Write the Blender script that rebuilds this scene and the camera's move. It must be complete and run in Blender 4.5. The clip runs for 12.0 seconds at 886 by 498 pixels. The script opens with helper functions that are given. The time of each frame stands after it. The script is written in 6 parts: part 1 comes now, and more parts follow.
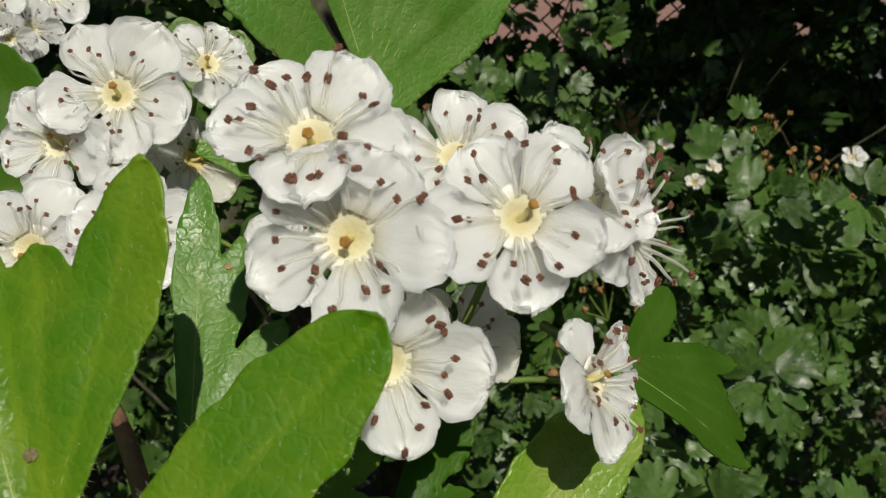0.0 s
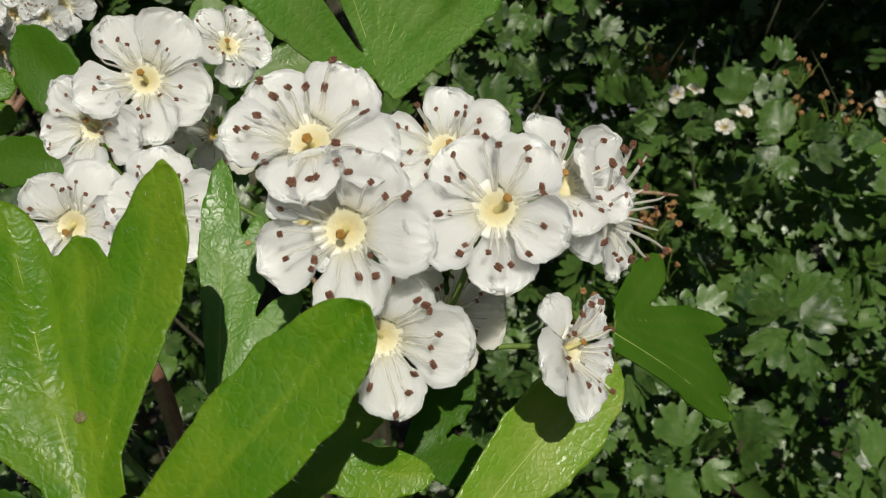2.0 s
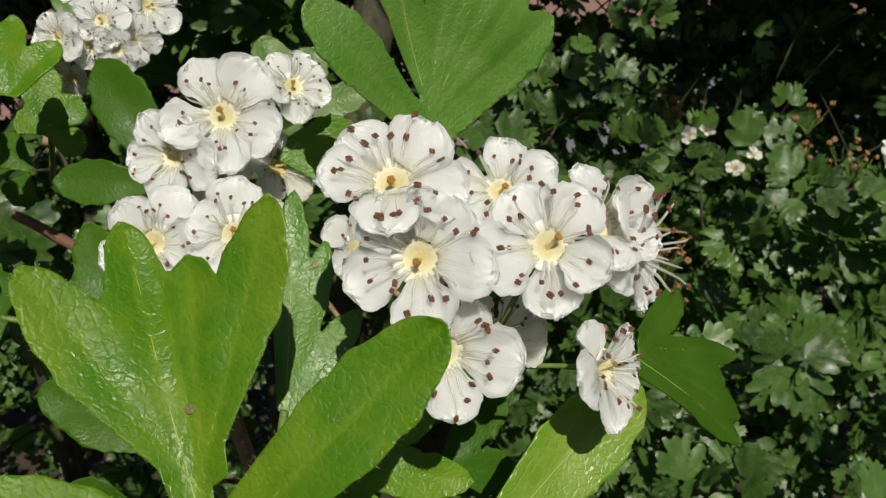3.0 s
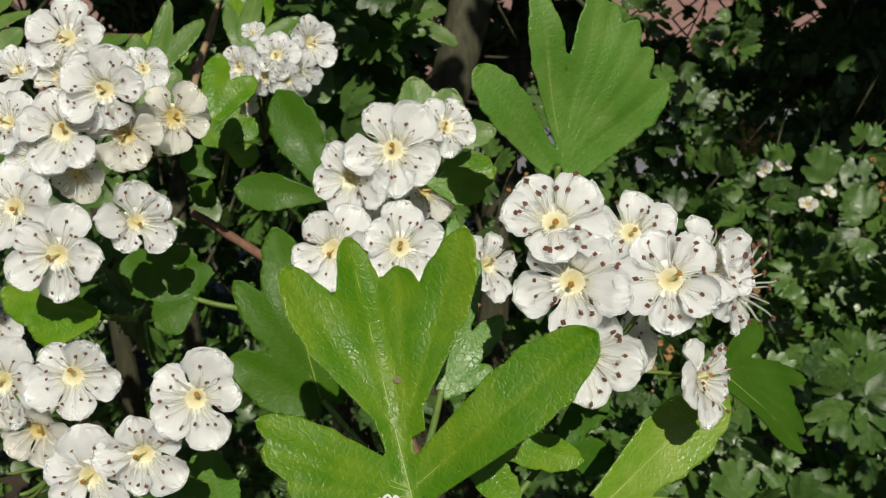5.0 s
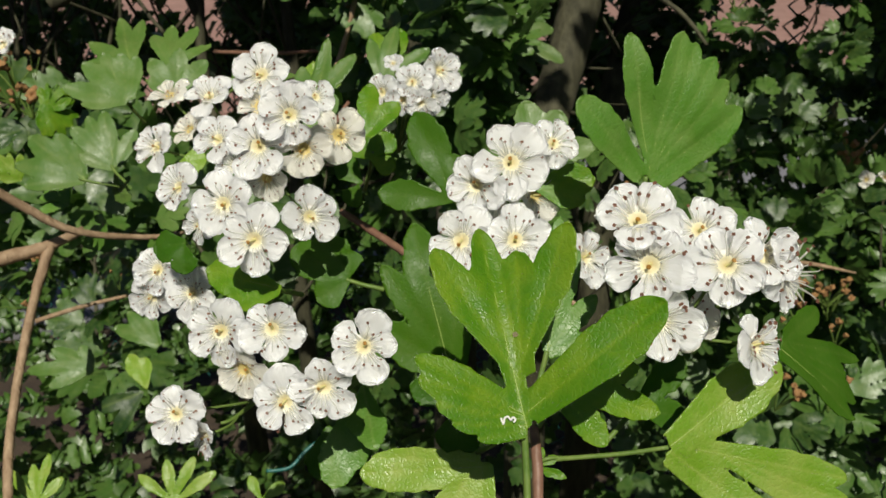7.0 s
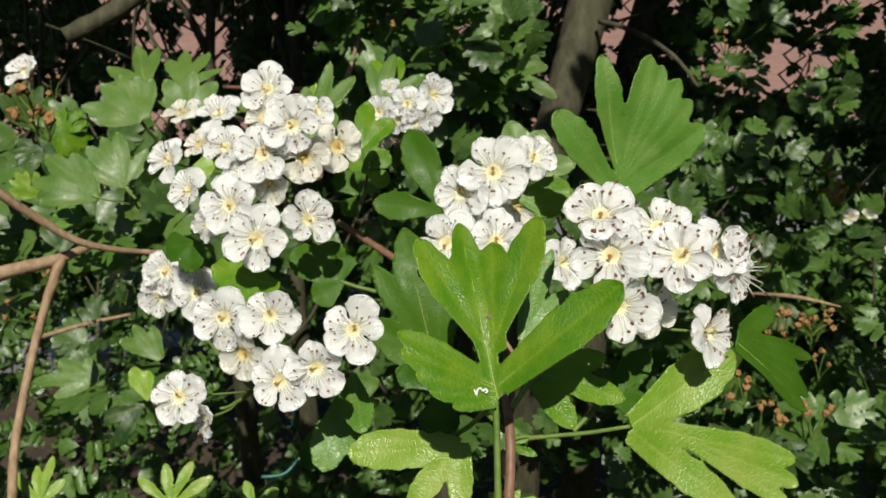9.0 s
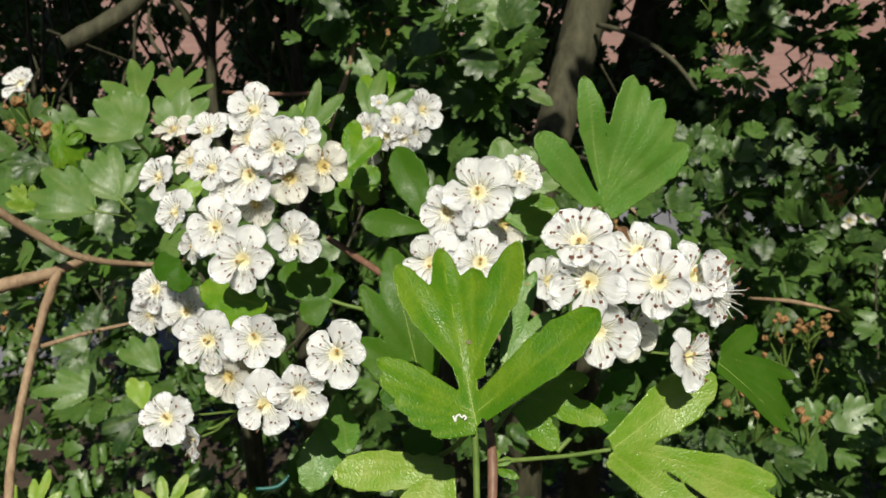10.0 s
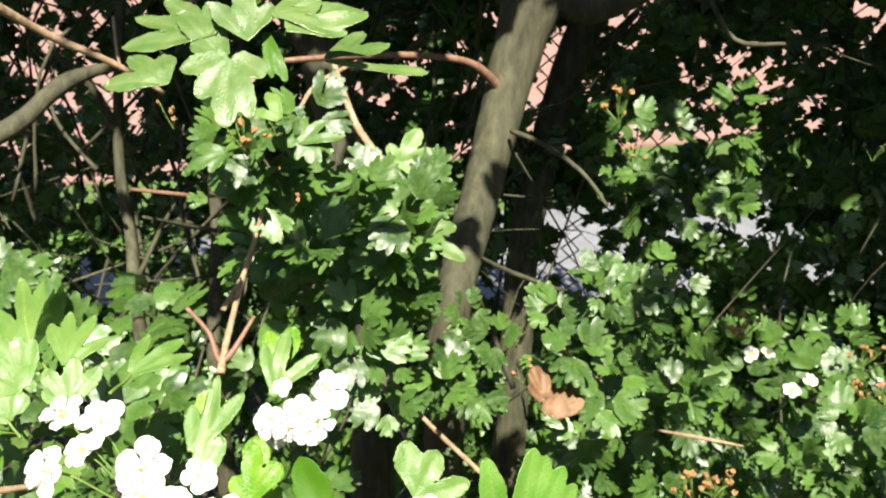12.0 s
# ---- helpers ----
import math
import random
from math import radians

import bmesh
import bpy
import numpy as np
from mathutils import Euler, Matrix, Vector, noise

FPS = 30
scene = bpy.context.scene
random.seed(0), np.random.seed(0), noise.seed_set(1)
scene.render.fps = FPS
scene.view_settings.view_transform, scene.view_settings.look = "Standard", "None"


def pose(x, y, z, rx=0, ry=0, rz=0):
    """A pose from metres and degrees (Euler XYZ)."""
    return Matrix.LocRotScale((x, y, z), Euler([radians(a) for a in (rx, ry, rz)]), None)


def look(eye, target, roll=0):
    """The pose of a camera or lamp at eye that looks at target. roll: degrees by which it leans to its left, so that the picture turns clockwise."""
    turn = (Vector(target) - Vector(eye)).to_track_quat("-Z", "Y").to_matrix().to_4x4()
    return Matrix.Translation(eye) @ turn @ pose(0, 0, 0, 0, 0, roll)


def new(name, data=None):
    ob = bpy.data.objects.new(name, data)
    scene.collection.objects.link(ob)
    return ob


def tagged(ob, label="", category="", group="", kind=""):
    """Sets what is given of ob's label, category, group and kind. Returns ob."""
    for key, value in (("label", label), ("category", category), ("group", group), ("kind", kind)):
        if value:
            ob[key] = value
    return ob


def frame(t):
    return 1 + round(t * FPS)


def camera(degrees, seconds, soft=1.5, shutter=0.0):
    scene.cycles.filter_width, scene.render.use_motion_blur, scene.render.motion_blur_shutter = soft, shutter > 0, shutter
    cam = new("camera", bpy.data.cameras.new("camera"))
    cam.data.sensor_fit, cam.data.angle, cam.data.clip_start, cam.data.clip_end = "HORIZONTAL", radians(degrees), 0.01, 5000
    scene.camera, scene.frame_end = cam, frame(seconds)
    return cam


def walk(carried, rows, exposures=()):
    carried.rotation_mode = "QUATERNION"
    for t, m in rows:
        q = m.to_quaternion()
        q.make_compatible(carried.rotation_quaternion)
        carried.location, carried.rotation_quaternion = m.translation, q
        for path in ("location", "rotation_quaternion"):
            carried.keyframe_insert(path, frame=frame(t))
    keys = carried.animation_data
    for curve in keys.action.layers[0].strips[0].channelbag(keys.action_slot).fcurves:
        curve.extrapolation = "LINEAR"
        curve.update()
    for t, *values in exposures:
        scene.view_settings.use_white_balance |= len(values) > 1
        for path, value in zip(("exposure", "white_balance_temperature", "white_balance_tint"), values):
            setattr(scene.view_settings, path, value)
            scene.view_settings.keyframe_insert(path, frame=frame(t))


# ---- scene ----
cam = camera(57.90, 12.0, soft=1.2)
cam.data.dof.use_dof, cam.data.dof.focus_distance, cam.data.dof.aperture_fstop = True, 0.075, 130.0
EXPOSURES = [(0.0, -0.44), (2.7, -0.38), (4.3, -0.34), (6.5, -0.26), (8.5, -0.1), (10.6, -0.05), (11.2, 0.20), (11.5, 0.80), (12.0, 1.46)]
PATH = [
    (0, (0.00617, 0.00444, 1.20578), (-0.0594, 1.7927, 0.3126), -0.33),
    (0.5, (0.00694, 0.00516, 1.20580), (-0.0579, 1.7831, 0.2922), -0.36),
    (1, (0.00869, 0.00522, 1.20803), (-0.0609, 1.7424, 0.2194), -0.59),
    (1.5, (0.00964, 0.00309, 1.20901), (-0.1058, 1.7122, 0.1768), -1.92),
    (2, (0.00996, 0.00018, 1.21170), (-0.1435, 1.7140, 0.1923), -2.20),
    (2.5, (0.01003, -0.00309, 1.21494), (-0.1536, 1.7202, 0.2132), -1.15),
    (2.7, (0.00781, -0.00540, 1.21525), (-0.1502, 1.7418, 0.2548), -0.48),
    (4.3, (0.00365, -0.02115, 1.22718), (-0.2271, 1.7158, 0.2629), 1.39),
    (4.5, (0.00187, -0.02402, 1.22680), (-0.2499, 1.7179, 0.2769), 1.51),
    (5, (-0.00201, -0.02867, 1.22881), (-0.3093, 1.7058, 0.2816), 1.85),
    (5.5, (-0.00163, -0.03569, 1.23226), (-0.3944, 1.6831, 0.2880), 1.20),
    (6, (-0.00054, -0.04319, 1.23769), (-0.4776, 1.6604, 0.3048), 0.24),
    (6.5, (0.00102, -0.04917, 1.23900), (-0.5300, 1.6395, 0.3081), -0.44),
    (6.7, (0.00088, -0.05216, 1.24087), (-0.5443, 1.6269, 0.3008), -0.83),
    (8.3, (0.01194, -0.07061, 1.24038), (-0.5596, 1.6497, 0.3956), 0.09),
    (8.5, (0.01128, -0.07101, 1.23942), (-0.5583, 1.6535, 0.4018), 0.20),
    (9, (0.00977, -0.07051, 1.23908), (-0.5613, 1.6540, 0.4023), 0.20),
    (9.5, (0.01149, -0.06921, 1.24118), (-0.5677, 1.6518, 0.4028), 0.06),
    (10, (0.01341, -0.06808, 1.24358), (-0.5697, 1.6506, 0.4032), -0.30),
    (10.5, (0.01525, -0.06547, 1.24614), (-0.5680, 1.6523, 0.4041), -0.42),
    (10.8, (0.01528, -0.06240, 1.25424), (-0.5595, 1.6601, 0.4161), -0.29),
    (11, (0.01524, -0.05709, 1.26393), (-0.5526, 1.6693, 0.4289), -0.18),
    (11.5, (0.01104, -0.04588, 1.28589), (-0.4766, 1.7066, 0.4546), 1.01),
    (12, (0.00770, -0.03529, 1.30915), (-0.3916, 1.7457, 0.4914), 1.64),
]
walk(cam, [(t, look(eye, target, roll)) for t, eye, target, roll in PATH], EXPOSURES)


# ---- light ----
SUN_FROM = Vector((0.20, -0.57, 0.80)).normalized()
world = bpy.data.worlds.new("sky")
scene.world = world
world.use_nodes = True
wn = world.node_tree.nodes
sky = wn.new("ShaderNodeTexSky")
sky.sky_type = "NISHITA"
sky.sun_disc = False
sky.sun_elevation = math.asin(SUN_FROM.z)
sky.sun_rotation = math.atan2(SUN_FROM.x, SUN_FROM.y)
world.node_tree.links.new(sky.outputs["Color"], wn["Background"].inputs["Color"])
wn["Background"].inputs["Strength"].default_value = 0.040
sun = new("sun", bpy.data.lights.new("sun", "SUN"))
sun.data.energy, sun.data.angle, sun.data.color = 4.3, radians(0.55), (1.0, 0.95, 0.80)
sun.matrix_world = look(SUN_FROM * 5, (0, 0, 0))


# ---- materials ----
def mat(name):
    m = bpy.data.materials.new(name)
    m.use_nodes = True
    nt = m.node_tree
    return m, nt, nt.nodes["Principled BSDF"], nt.nodes["Material Output"]


def node(nt, kind, **values):
    n = nt.nodes.new(kind)
    for key, value in values.items():
        n.inputs[key.replace("_", " ")].default_value = value
    return n


def ramp(nt, source, stops):
    r = nt.nodes.new("ShaderNodeValToRGB")
    while len(r.color_ramp.elements) < len(stops):
        r.color_ramp.elements.new(0.5)
    for e, (at, colour) in zip(r.color_ramp.elements, stops):
        e.position, e.color = at, (*colour, 1)
    nt.links.new(source, r.inputs["Fac"])
    return r.outputs["Color"]


def mixed(nt, factor, a, b, how="MIX"):
    m = nt.nodes.new("ShaderNodeMix")
    m.data_type, m.blend_type = "RGBA", how
    for socket, value in ((m.inputs["Factor"], factor), (m.inputs["A"], a), (m.inputs["B"], b)):
        if isinstance(value, bpy.types.NodeSocket):
            nt.links.new(value, socket)
        else:
            socket.default_value = value if isinstance(value, float) else (*value, 1)
    return m.outputs["Result"]


def coords(nt, scale=1.0, generated=False):
    c = nt.nodes.new("ShaderNodeTexCoord")
    mp = nt.nodes.new("ShaderNodeMapping")
    mp.inputs["Scale"].default_value = scale if isinstance(scale, tuple) else (scale,) * 3
    nt.links.new(c.outputs["Generated" if generated else "Object"], mp.inputs["Vector"])
    return mp.outputs["Vector"]


def noisy(nt, vector, scale, detail=4.0, rough=0.55):
    n = node(nt, "ShaderNodeTexNoise", Scale=scale, Detail=detail, Roughness=rough)
    nt.links.new(vector, n.inputs["Vector"])
    return n.outputs["Fac"]


def bumped(nt, bsdf, height, strength, distance):
    b = node(nt, "ShaderNodeBump", Strength=strength, Distance=distance)
    nt.links.new(height, b.inputs["Height"])
    nt.links.new(b.outputs["Normal"], bsdf.inputs["Normal"])
    return b.outputs["Normal"]


def translucent(nt, bsdf, out, colour, amount, normal=None):
    t = nt.nodes.new("ShaderNodeBsdfTranslucent")
    if isinstance(colour, bpy.types.NodeSocket):
        nt.links.new(colour, t.inputs["Color"])
    else:
        t.inputs["Color"].default_value = (*colour, 1)
    m = nt.nodes.new("ShaderNodeMixShader")
    m.inputs["Fac"].default_value = amount
    nt.links.new(bsdf.outputs["BSDF"], m.inputs[1])
    nt.links.new(t.outputs["BSDF"], m.inputs[2])
    nt.links.new(m.outputs["Shader"], out.inputs["Surface"])


def petal_material(name, white, claw):
    m, nt, bsdf, out = mat(name)
    v = coords(nt)
    ln = nt.nodes.new("ShaderNodeVectorMath")
    ln.operation = "LENGTH"
    nt.links.new(v, ln.inputs[0])
    base = ramp(nt, ln.outputs["Value"], [(0.24, claw), (0.33, [0.45 * a + 0.55 * b for a, b in zip(claw, white)]), (0.46, white)])
    stain = noisy(nt, v, 2.5, 5.0)
    colour = mixed(nt, ramp(nt, stain, [(0.66, (0, 0, 0)), (0.85, (0.3, 0.3, 0.3))]), base, claw)
    nt.links.new(colour, bsdf.inputs["Base Color"])
    bsdf.inputs["Roughness"].default_value = 0.55
    bsdf.inputs["Specular IOR Level"].default_value = 0.25
    # light spreads inside the thin flesh
    bsdf.subsurface_method = "BURLEY"
    bsdf.inputs["Subsurface Weight"].default_value = 0.9
    bsdf.inputs["Subsurface Radius"].default_value = (1.0, 0.95, 0.85)
    bsdf.inputs["Subsurface Scale"].default_value = 0.003
    # fine radial creases
    w = node(nt, "ShaderNodeTexNoise", Scale=9.0, Detail=5.0, Roughness=0.6)
    nt.links.new(coords(nt, (2.6, 0.7, 1.0)), w.inputs["Vector"])
    bumped(nt, bsdf, w.outputs["Fac"], 0.22, 0.06)
    translucent(nt, bsdf, out, colour, 0.22)
    return m


def leaf_material(name, dark, light, yellow, through_colour, rough=0.36, mottled=0.3, amount=0.3, gloss=0.35, relief=0.30):
    m, nt, bsdf, out = mat(name)
    v = coords(nt)
    big = noisy(nt, v, 120.0, 4.0)
    fine = noisy(nt, v, 900.0, 4.0)
    rnd = nt.nodes.new("ShaderNodeObjectInfo")
    isl = nt.nodes.new("ShaderNodeNewGeometry")
    both = nt.nodes.new("ShaderNodeMath")
    both.operation = "ADD"
    nt.links.new(rnd.outputs["Random"], both.inputs[0])
    nt.links.new(isl.outputs["Random Per Island"], both.inputs[1])
    frac = nt.nodes.new("ShaderNodeMath")
    frac.operation = "FRACT"
    nt.links.new(both.outputs["Value"], frac.inputs[0])
    tone = mixed(nt, frac.outputs["Value"], dark, light)
    tone = mixed(nt, ramp(nt, big, [(0.42, (0, 0, 0)), (0.62, (mottled,) * 3)]), tone, yellow)
    tone = mixed(nt, ramp(nt, fine, [(0.35, (0.25,) * 3), (0.65, (0, 0, 0))]), tone, dark)
    at = nt.nodes.new("ShaderNodeAttribute")
    at.attribute_name = "vein"
    tone = mixed(nt, ramp(nt, at.outputs["Fac"], [(0.0, (0, 0, 0)), (1.0, (0.45,) * 3)]), tone, yellow)
    net = node(nt, "ShaderNodeTexVoronoi", Scale=1000.0)
    net.feature = "DISTANCE_TO_EDGE"
    bent = nt.nodes.new("ShaderNodeVectorMath")
    bent.operation = "MULTIPLY_ADD"
    wave = node(nt, "ShaderNodeTexNoise", Scale=800.0, Detail=2.0)
    nt.links.new(v, wave.inputs["Vector"])
    nt.links.new(wave.outputs["Color"], bent.inputs[0])
    bent.inputs[1].default_value = (0.0012,) * 3
    nt.links.new(v, bent.inputs[2])
    nt.links.new(bent.outputs["Vector"], net.inputs["Vector"])
    tone = mixed(nt, ramp(nt, net.outputs["Distance"], [(0.0, (0.14,) * 3), (0.10, (0, 0, 0))]), tone, yellow)
    nt.links.new(tone, bsdf.inputs["Base Color"])
    patch = noisy(nt, v, 260.0, 3.0)
    vary = nt.nodes.new("ShaderNodeMapRange")
    vary.inputs["From Min"].default_value, vary.inputs["From Max"].default_value = 0.35, 0.65
    vary.inputs["To Min"].default_value, vary.inputs["To Max"].default_value = rough - 0.08, rough + 0.16
    nt.links.new(patch, vary.inputs["Value"])
    nt.links.new(vary.outputs["Result"], bsdf.inputs["Roughness"])
    bsdf.inputs["Specular IOR Level"].default_value = gloss
    cell = node(nt, "ShaderNodeTexVoronoi", Scale=2400.0)
    nt.links.new(v, cell.inputs["Vector"])
    ridge = ramp(nt, net.outputs["Distance"], [(0.0, (0, 0, 0)), (0.22, (1, 1, 1))])
    h = mixed(nt, 0.15, mixed(nt, 0.4, mixed(nt, 0.5, cell.outputs["Distance"], fine), ridge), patch)
    bumped(nt, bsdf, h, relief, 0.0002)
    translucent(nt, bsdf, out, through_colour, amount)
    return m


def plain_material(name, colour_a, colour_b, scale, rough, bump=0.3, distance=0.001, stretch=(1, 1, 1), metal=0.0):
    m, nt, bsdf, out = mat(name)
    v = coords(nt, stretch)
    n = noisy(nt, v, scale, 6.0, 0.6)
    big = noisy(nt, v, scale * 0.16, 3.0)
    tone = mixed(nt, ramp(nt, n, [(0.3, (0, 0, 0)), (0.7, (1, 1, 1))]), colour_a, colour_b)
    tone = mixed(nt, ramp(nt, big, [(0.4, (0, 0, 0)), (0.7, (0.4,) * 3)]), tone, colour_a)
    nt.links.new(tone, bsdf.inputs["Base Color"])
    bsdf.inputs["Roughness"].default_value = rough
    bsdf.inputs["Metallic"].default_value = metal
    bumped(nt, bsdf, n, bump, distance)
    return m


def disc_material(name, middle, cream, rim):
    """The flower's nectary: olive yellow in the middle, paling towards its rim, moist."""
    m, nt, bsdf, out = mat(name)
    v = coords(nt)
    ln = nt.nodes.new("ShaderNodeVectorMath")
    ln.operation = "LENGTH"
    nt.links.new(v, ln.inputs[0])
    base = ramp(nt, ln.outputs["Value"], [(0.04, middle), (0.12, [0.45 * a + 0.55 * b for a, b in zip(middle, cream)]), (0.21, cream), (0.31, rim)])
    n = noisy(nt, v, 9.0, 5.0)
    tone = mixed(nt, ramp(nt, n, [(0.45, (0, 0, 0)), (0.75, (0.22,) * 3)]), base, middle)
    nt.links.new(tone, bsdf.inputs["Base Color"])
    bsdf.inputs["Roughness"].default_value = 0.4
    bsdf.inputs["Specular IOR Level"].default_value = 0.3
    bsdf.subsurface_method = "BURLEY"
    bsdf.inputs["Subsurface Weight"].default_value = 0.7
    bsdf.inputs["Subsurface Radius"].default_value = (1.0, 0.95, 0.85)
    bsdf.inputs["Subsurface Scale"].default_value = 0.0006
    bumped(nt, bsdf, n, 0.15, 0.05)
    return m


def filament_material(name, colour):
    """Thin watery white threads that let some light pass."""
    m, nt, bsdf, out = mat(name)
    v = coords(nt)
    tone = mixed(nt, noisy(nt, v, 6.0), colour, (0.90, 0.89, 0.80))
    nt.links.new(tone, bsdf.inputs["Base Color"])
    bsdf.inputs["Roughness"].default_value = 0.35
    clear = nt.nodes.new("ShaderNodeBsdfTransparent")
    m1 = nt.nodes.new("ShaderNodeMixShader")
    m1.inputs["Fac"].default_value = 0.50
    glow = nt.nodes.new("ShaderNodeBsdfTranslucent")
    nt.links.new(tone, glow.inputs["Color"])
    m2 = nt.nodes.new("ShaderNodeMixShader")
    m2.inputs["Fac"].default_value = 0.35
    nt.links.new(bsdf.outputs["BSDF"], m2.inputs[1])
    nt.links.new(glow.outputs["BSDF"], m2.inputs[2])
    nt.links.new(m2.outputs["Shader"], m1.inputs[1])
    nt.links.new(clear.outputs["BSDF"], m1.inputs[2])
    nt.links.new(m1.outputs["Shader"], out.inputs["Surface"])
    return m


PETAL = petal_material("white_petal", (0.895, 0.900, 0.905), (0.86, 0.82, 0.62))
PETAL_OLD = petal_material("cream_petal", (0.89, 0.87, 0.80), (0.72, 0.60, 0.32))
DISC = disc_material("flower_disc", (0.55, 0.42, 0.11), (0.86, 0.82, 0.60), (0.895, 0.895, 0.885))
DISC_OLD = disc_material("aged_disc", (0.42, 0.31, 0.07), (0.70, 0.58, 0.26), (0.80, 0.72, 0.50))
FILAMENT = filament_material("filament", (0.96, 0.96, 0.93))
ANTHER = plain_material("anther", (0.15, 0.050, 0.034), (0.46, 0.23, 0.14), 16.0, 0.6, 0.6, 0.05)
STIGMA = plain_material("stigma", (0.36, 0.17, 0.03), (0.55, 0.30, 0.05), 12.0, 0.35, 0.4, 0.03)
STYLE = plain_material("style", (0.62, 0.58, 0.24), (0.74, 0.68, 0.34), 6.0, 0.4, 0.1, 0.02)
PEDICEL = plain_material("pedicel", (0.10, 0.19, 0.03), (0.22, 0.30, 0.07), 400.0, 0.5)
LEAF = leaf_material("young_leaf", (0.084, 0.232, 0.007), (0.122, 0.295, 0.010), (0.29, 0.42, 0.025), (0.28, 0.58, 0.010), 0.38, 0.6, 0.32, 0.42, 0.50)
LEAF_MID = leaf_material("mid_leaf", (0.100, 0.265, 0.024), (0.140, 0.315, 0.036), (0.26, 0.40, 0.09), (0.26, 0.54, 0.03), 0.42, 0.5, 0.30, 0.62, 0.45)
LEAF_PALE = leaf_material("pale_leaf", (0.190, 0.370, 0.022), (0.260, 0.440, 0.040), (0.46, 0.54, 0.12), (0.36, 0.62, 0.03), 0.36, 0.6, 0.30, 0.60, 0.55)
# darker copy of the young leaf green: shade is put into its colour
LEAF_SHADE_TONE = leaf_material("leaf_toned_for_shade", (0.045, 0.145, 0.006), (0.075, 0.190, 0.010), (0.13, 0.22, 0.03), (0.17, 0.42, 0.015), 0.42, 0.25, 0.32, 0.28)
# dark end kept very low so its colour carries the inner hedge's shade
LEAF_HEDGE = leaf_material("hedge_leaf_darkened", (0.015, 0.055, 0.011), (0.105, 0.225, 0.038), (0.18, 0.26, 0.06), (0.12, 0.30, 0.03), 0.38, 0.3, 0.20, 0.80)
LEAF_GLOSS = leaf_material("glossy_leaf", (0.100, 0.220, 0.032), (0.160, 0.295, 0.058), (0.25, 0.33, 0.09), (0.20, 0.42, 0.04), 0.42, 0.4, 0.28, 0.72, 0.4)
LEAF_SHEEN = leaf_material("sheeny_leaf", (0.095, 0.185, 0.042), (0.145, 0.250, 0.065), (0.27, 0.33, 0.12), (0.22, 0.36, 0.06), 0.36, 0.4, 0.25, 1.0, 0.6)
VEIN = plain_material("leaf_vein", (0.28, 0.42, 0.08), (0.38, 0.50, 0.13), 600.0, 0.4)
HAIR = plain_material("leaf_hair", (0.55, 0.58, 0.45), (0.7, 0.7, 0.6), 50.0, 0.5)
TWIG = plain_material("tan_twig", (0.26, 0.165, 0.095), (0.54, 0.39, 0.25), 260.0, 0.65, 1.0, 0.0015, (1, 1, 0.3))
TWIG_RED = plain_material("red_twig", (0.17, 0.085, 0.055), (0.33, 0.185, 0.125), 300.0, 0.5, 0.5, 0.0008, (1, 1, 0.3))
BARK = plain_material("trunk_bark", (0.034, 0.033, 0.018), (0.122, 0.116, 0.066), 120.0, 0.8, 0.9, 0.003, (1, 1, 0.25))
DRIED = plain_material("dried_brown", (0.27, 0.125, 0.045), (0.54, 0.32, 0.13), 500.0, 0.6, 0.5, 0.0006)
DEAD = plain_material("dead_leaf", (0.13, 0.066, 0.030), (0.28, 0.155, 0.080), 160.0, 0.6, 0.6, 0.001)
WIRE = plain_material("fence_wire", (0.015, 0.10, 0.09), (0.03, 0.17, 0.15), 90.0, 0.4, 0.2, 0.0005)
SOIL = plain_material("soil", (0.035, 0.025, 0.018), (0.085, 0.06, 0.04), 14.0, 0.95, 0.9, 0.02)
PALE = plain_material("pale_concrete", (0.17, 0.17, 0.19), (0.25, 0.25, 0.275), 9.0, 0.85, 0.4, 0.004)
PINK = plain_material("pink_paver", (0.29, 0.165, 0.135), (0.40, 0.24, 0.205), 11.0, 0.85, 0.4, 0.004)
TURF = plain_material("turf", (0.05, 0.11, 0.02), (0.13, 0.20, 0.05), 16.0, 0.9, 0.8, 0.02)
SPOT = plain_material("leaf_spot", (0.10, 0.085, 0.02), (0.17, 0.14, 0.035), 900.0, 0.5)
DROP = plain_material("white_spatter", (0.75, 0.75, 0.72), (0.85, 0.85, 0.82), 300.0, 0.5)


# ---- mesh helpers ----
def empty(name, m):
    e = new(name)
    e.empty_display_size = 0.004
    e.matrix_world = m
    return e


def mesh_of(name, verts, faces, material, smooth=True, vein=None):
    me = bpy.data.meshes.new(name)
    me.from_pydata([tuple(v) for v in verts], [], [tuple(f) for f in faces])
    if vein is not None:
        a = me.attributes.new("vein", "FLOAT", "POINT")
        a.data.foreach_set("value", [float(v) for v in vein])
    me.materials.append(material)
    me.polygons.foreach_set("use_smooth", [smooth] * len(me.polygons))
    me.update()
    return me


def part(name, mesh, parent, m=None, label=""):
    ob = new(name, mesh)
    ob.parent = parent
    if m is not None:
        ob.matrix_basis = m
    return tagged(ob, label)


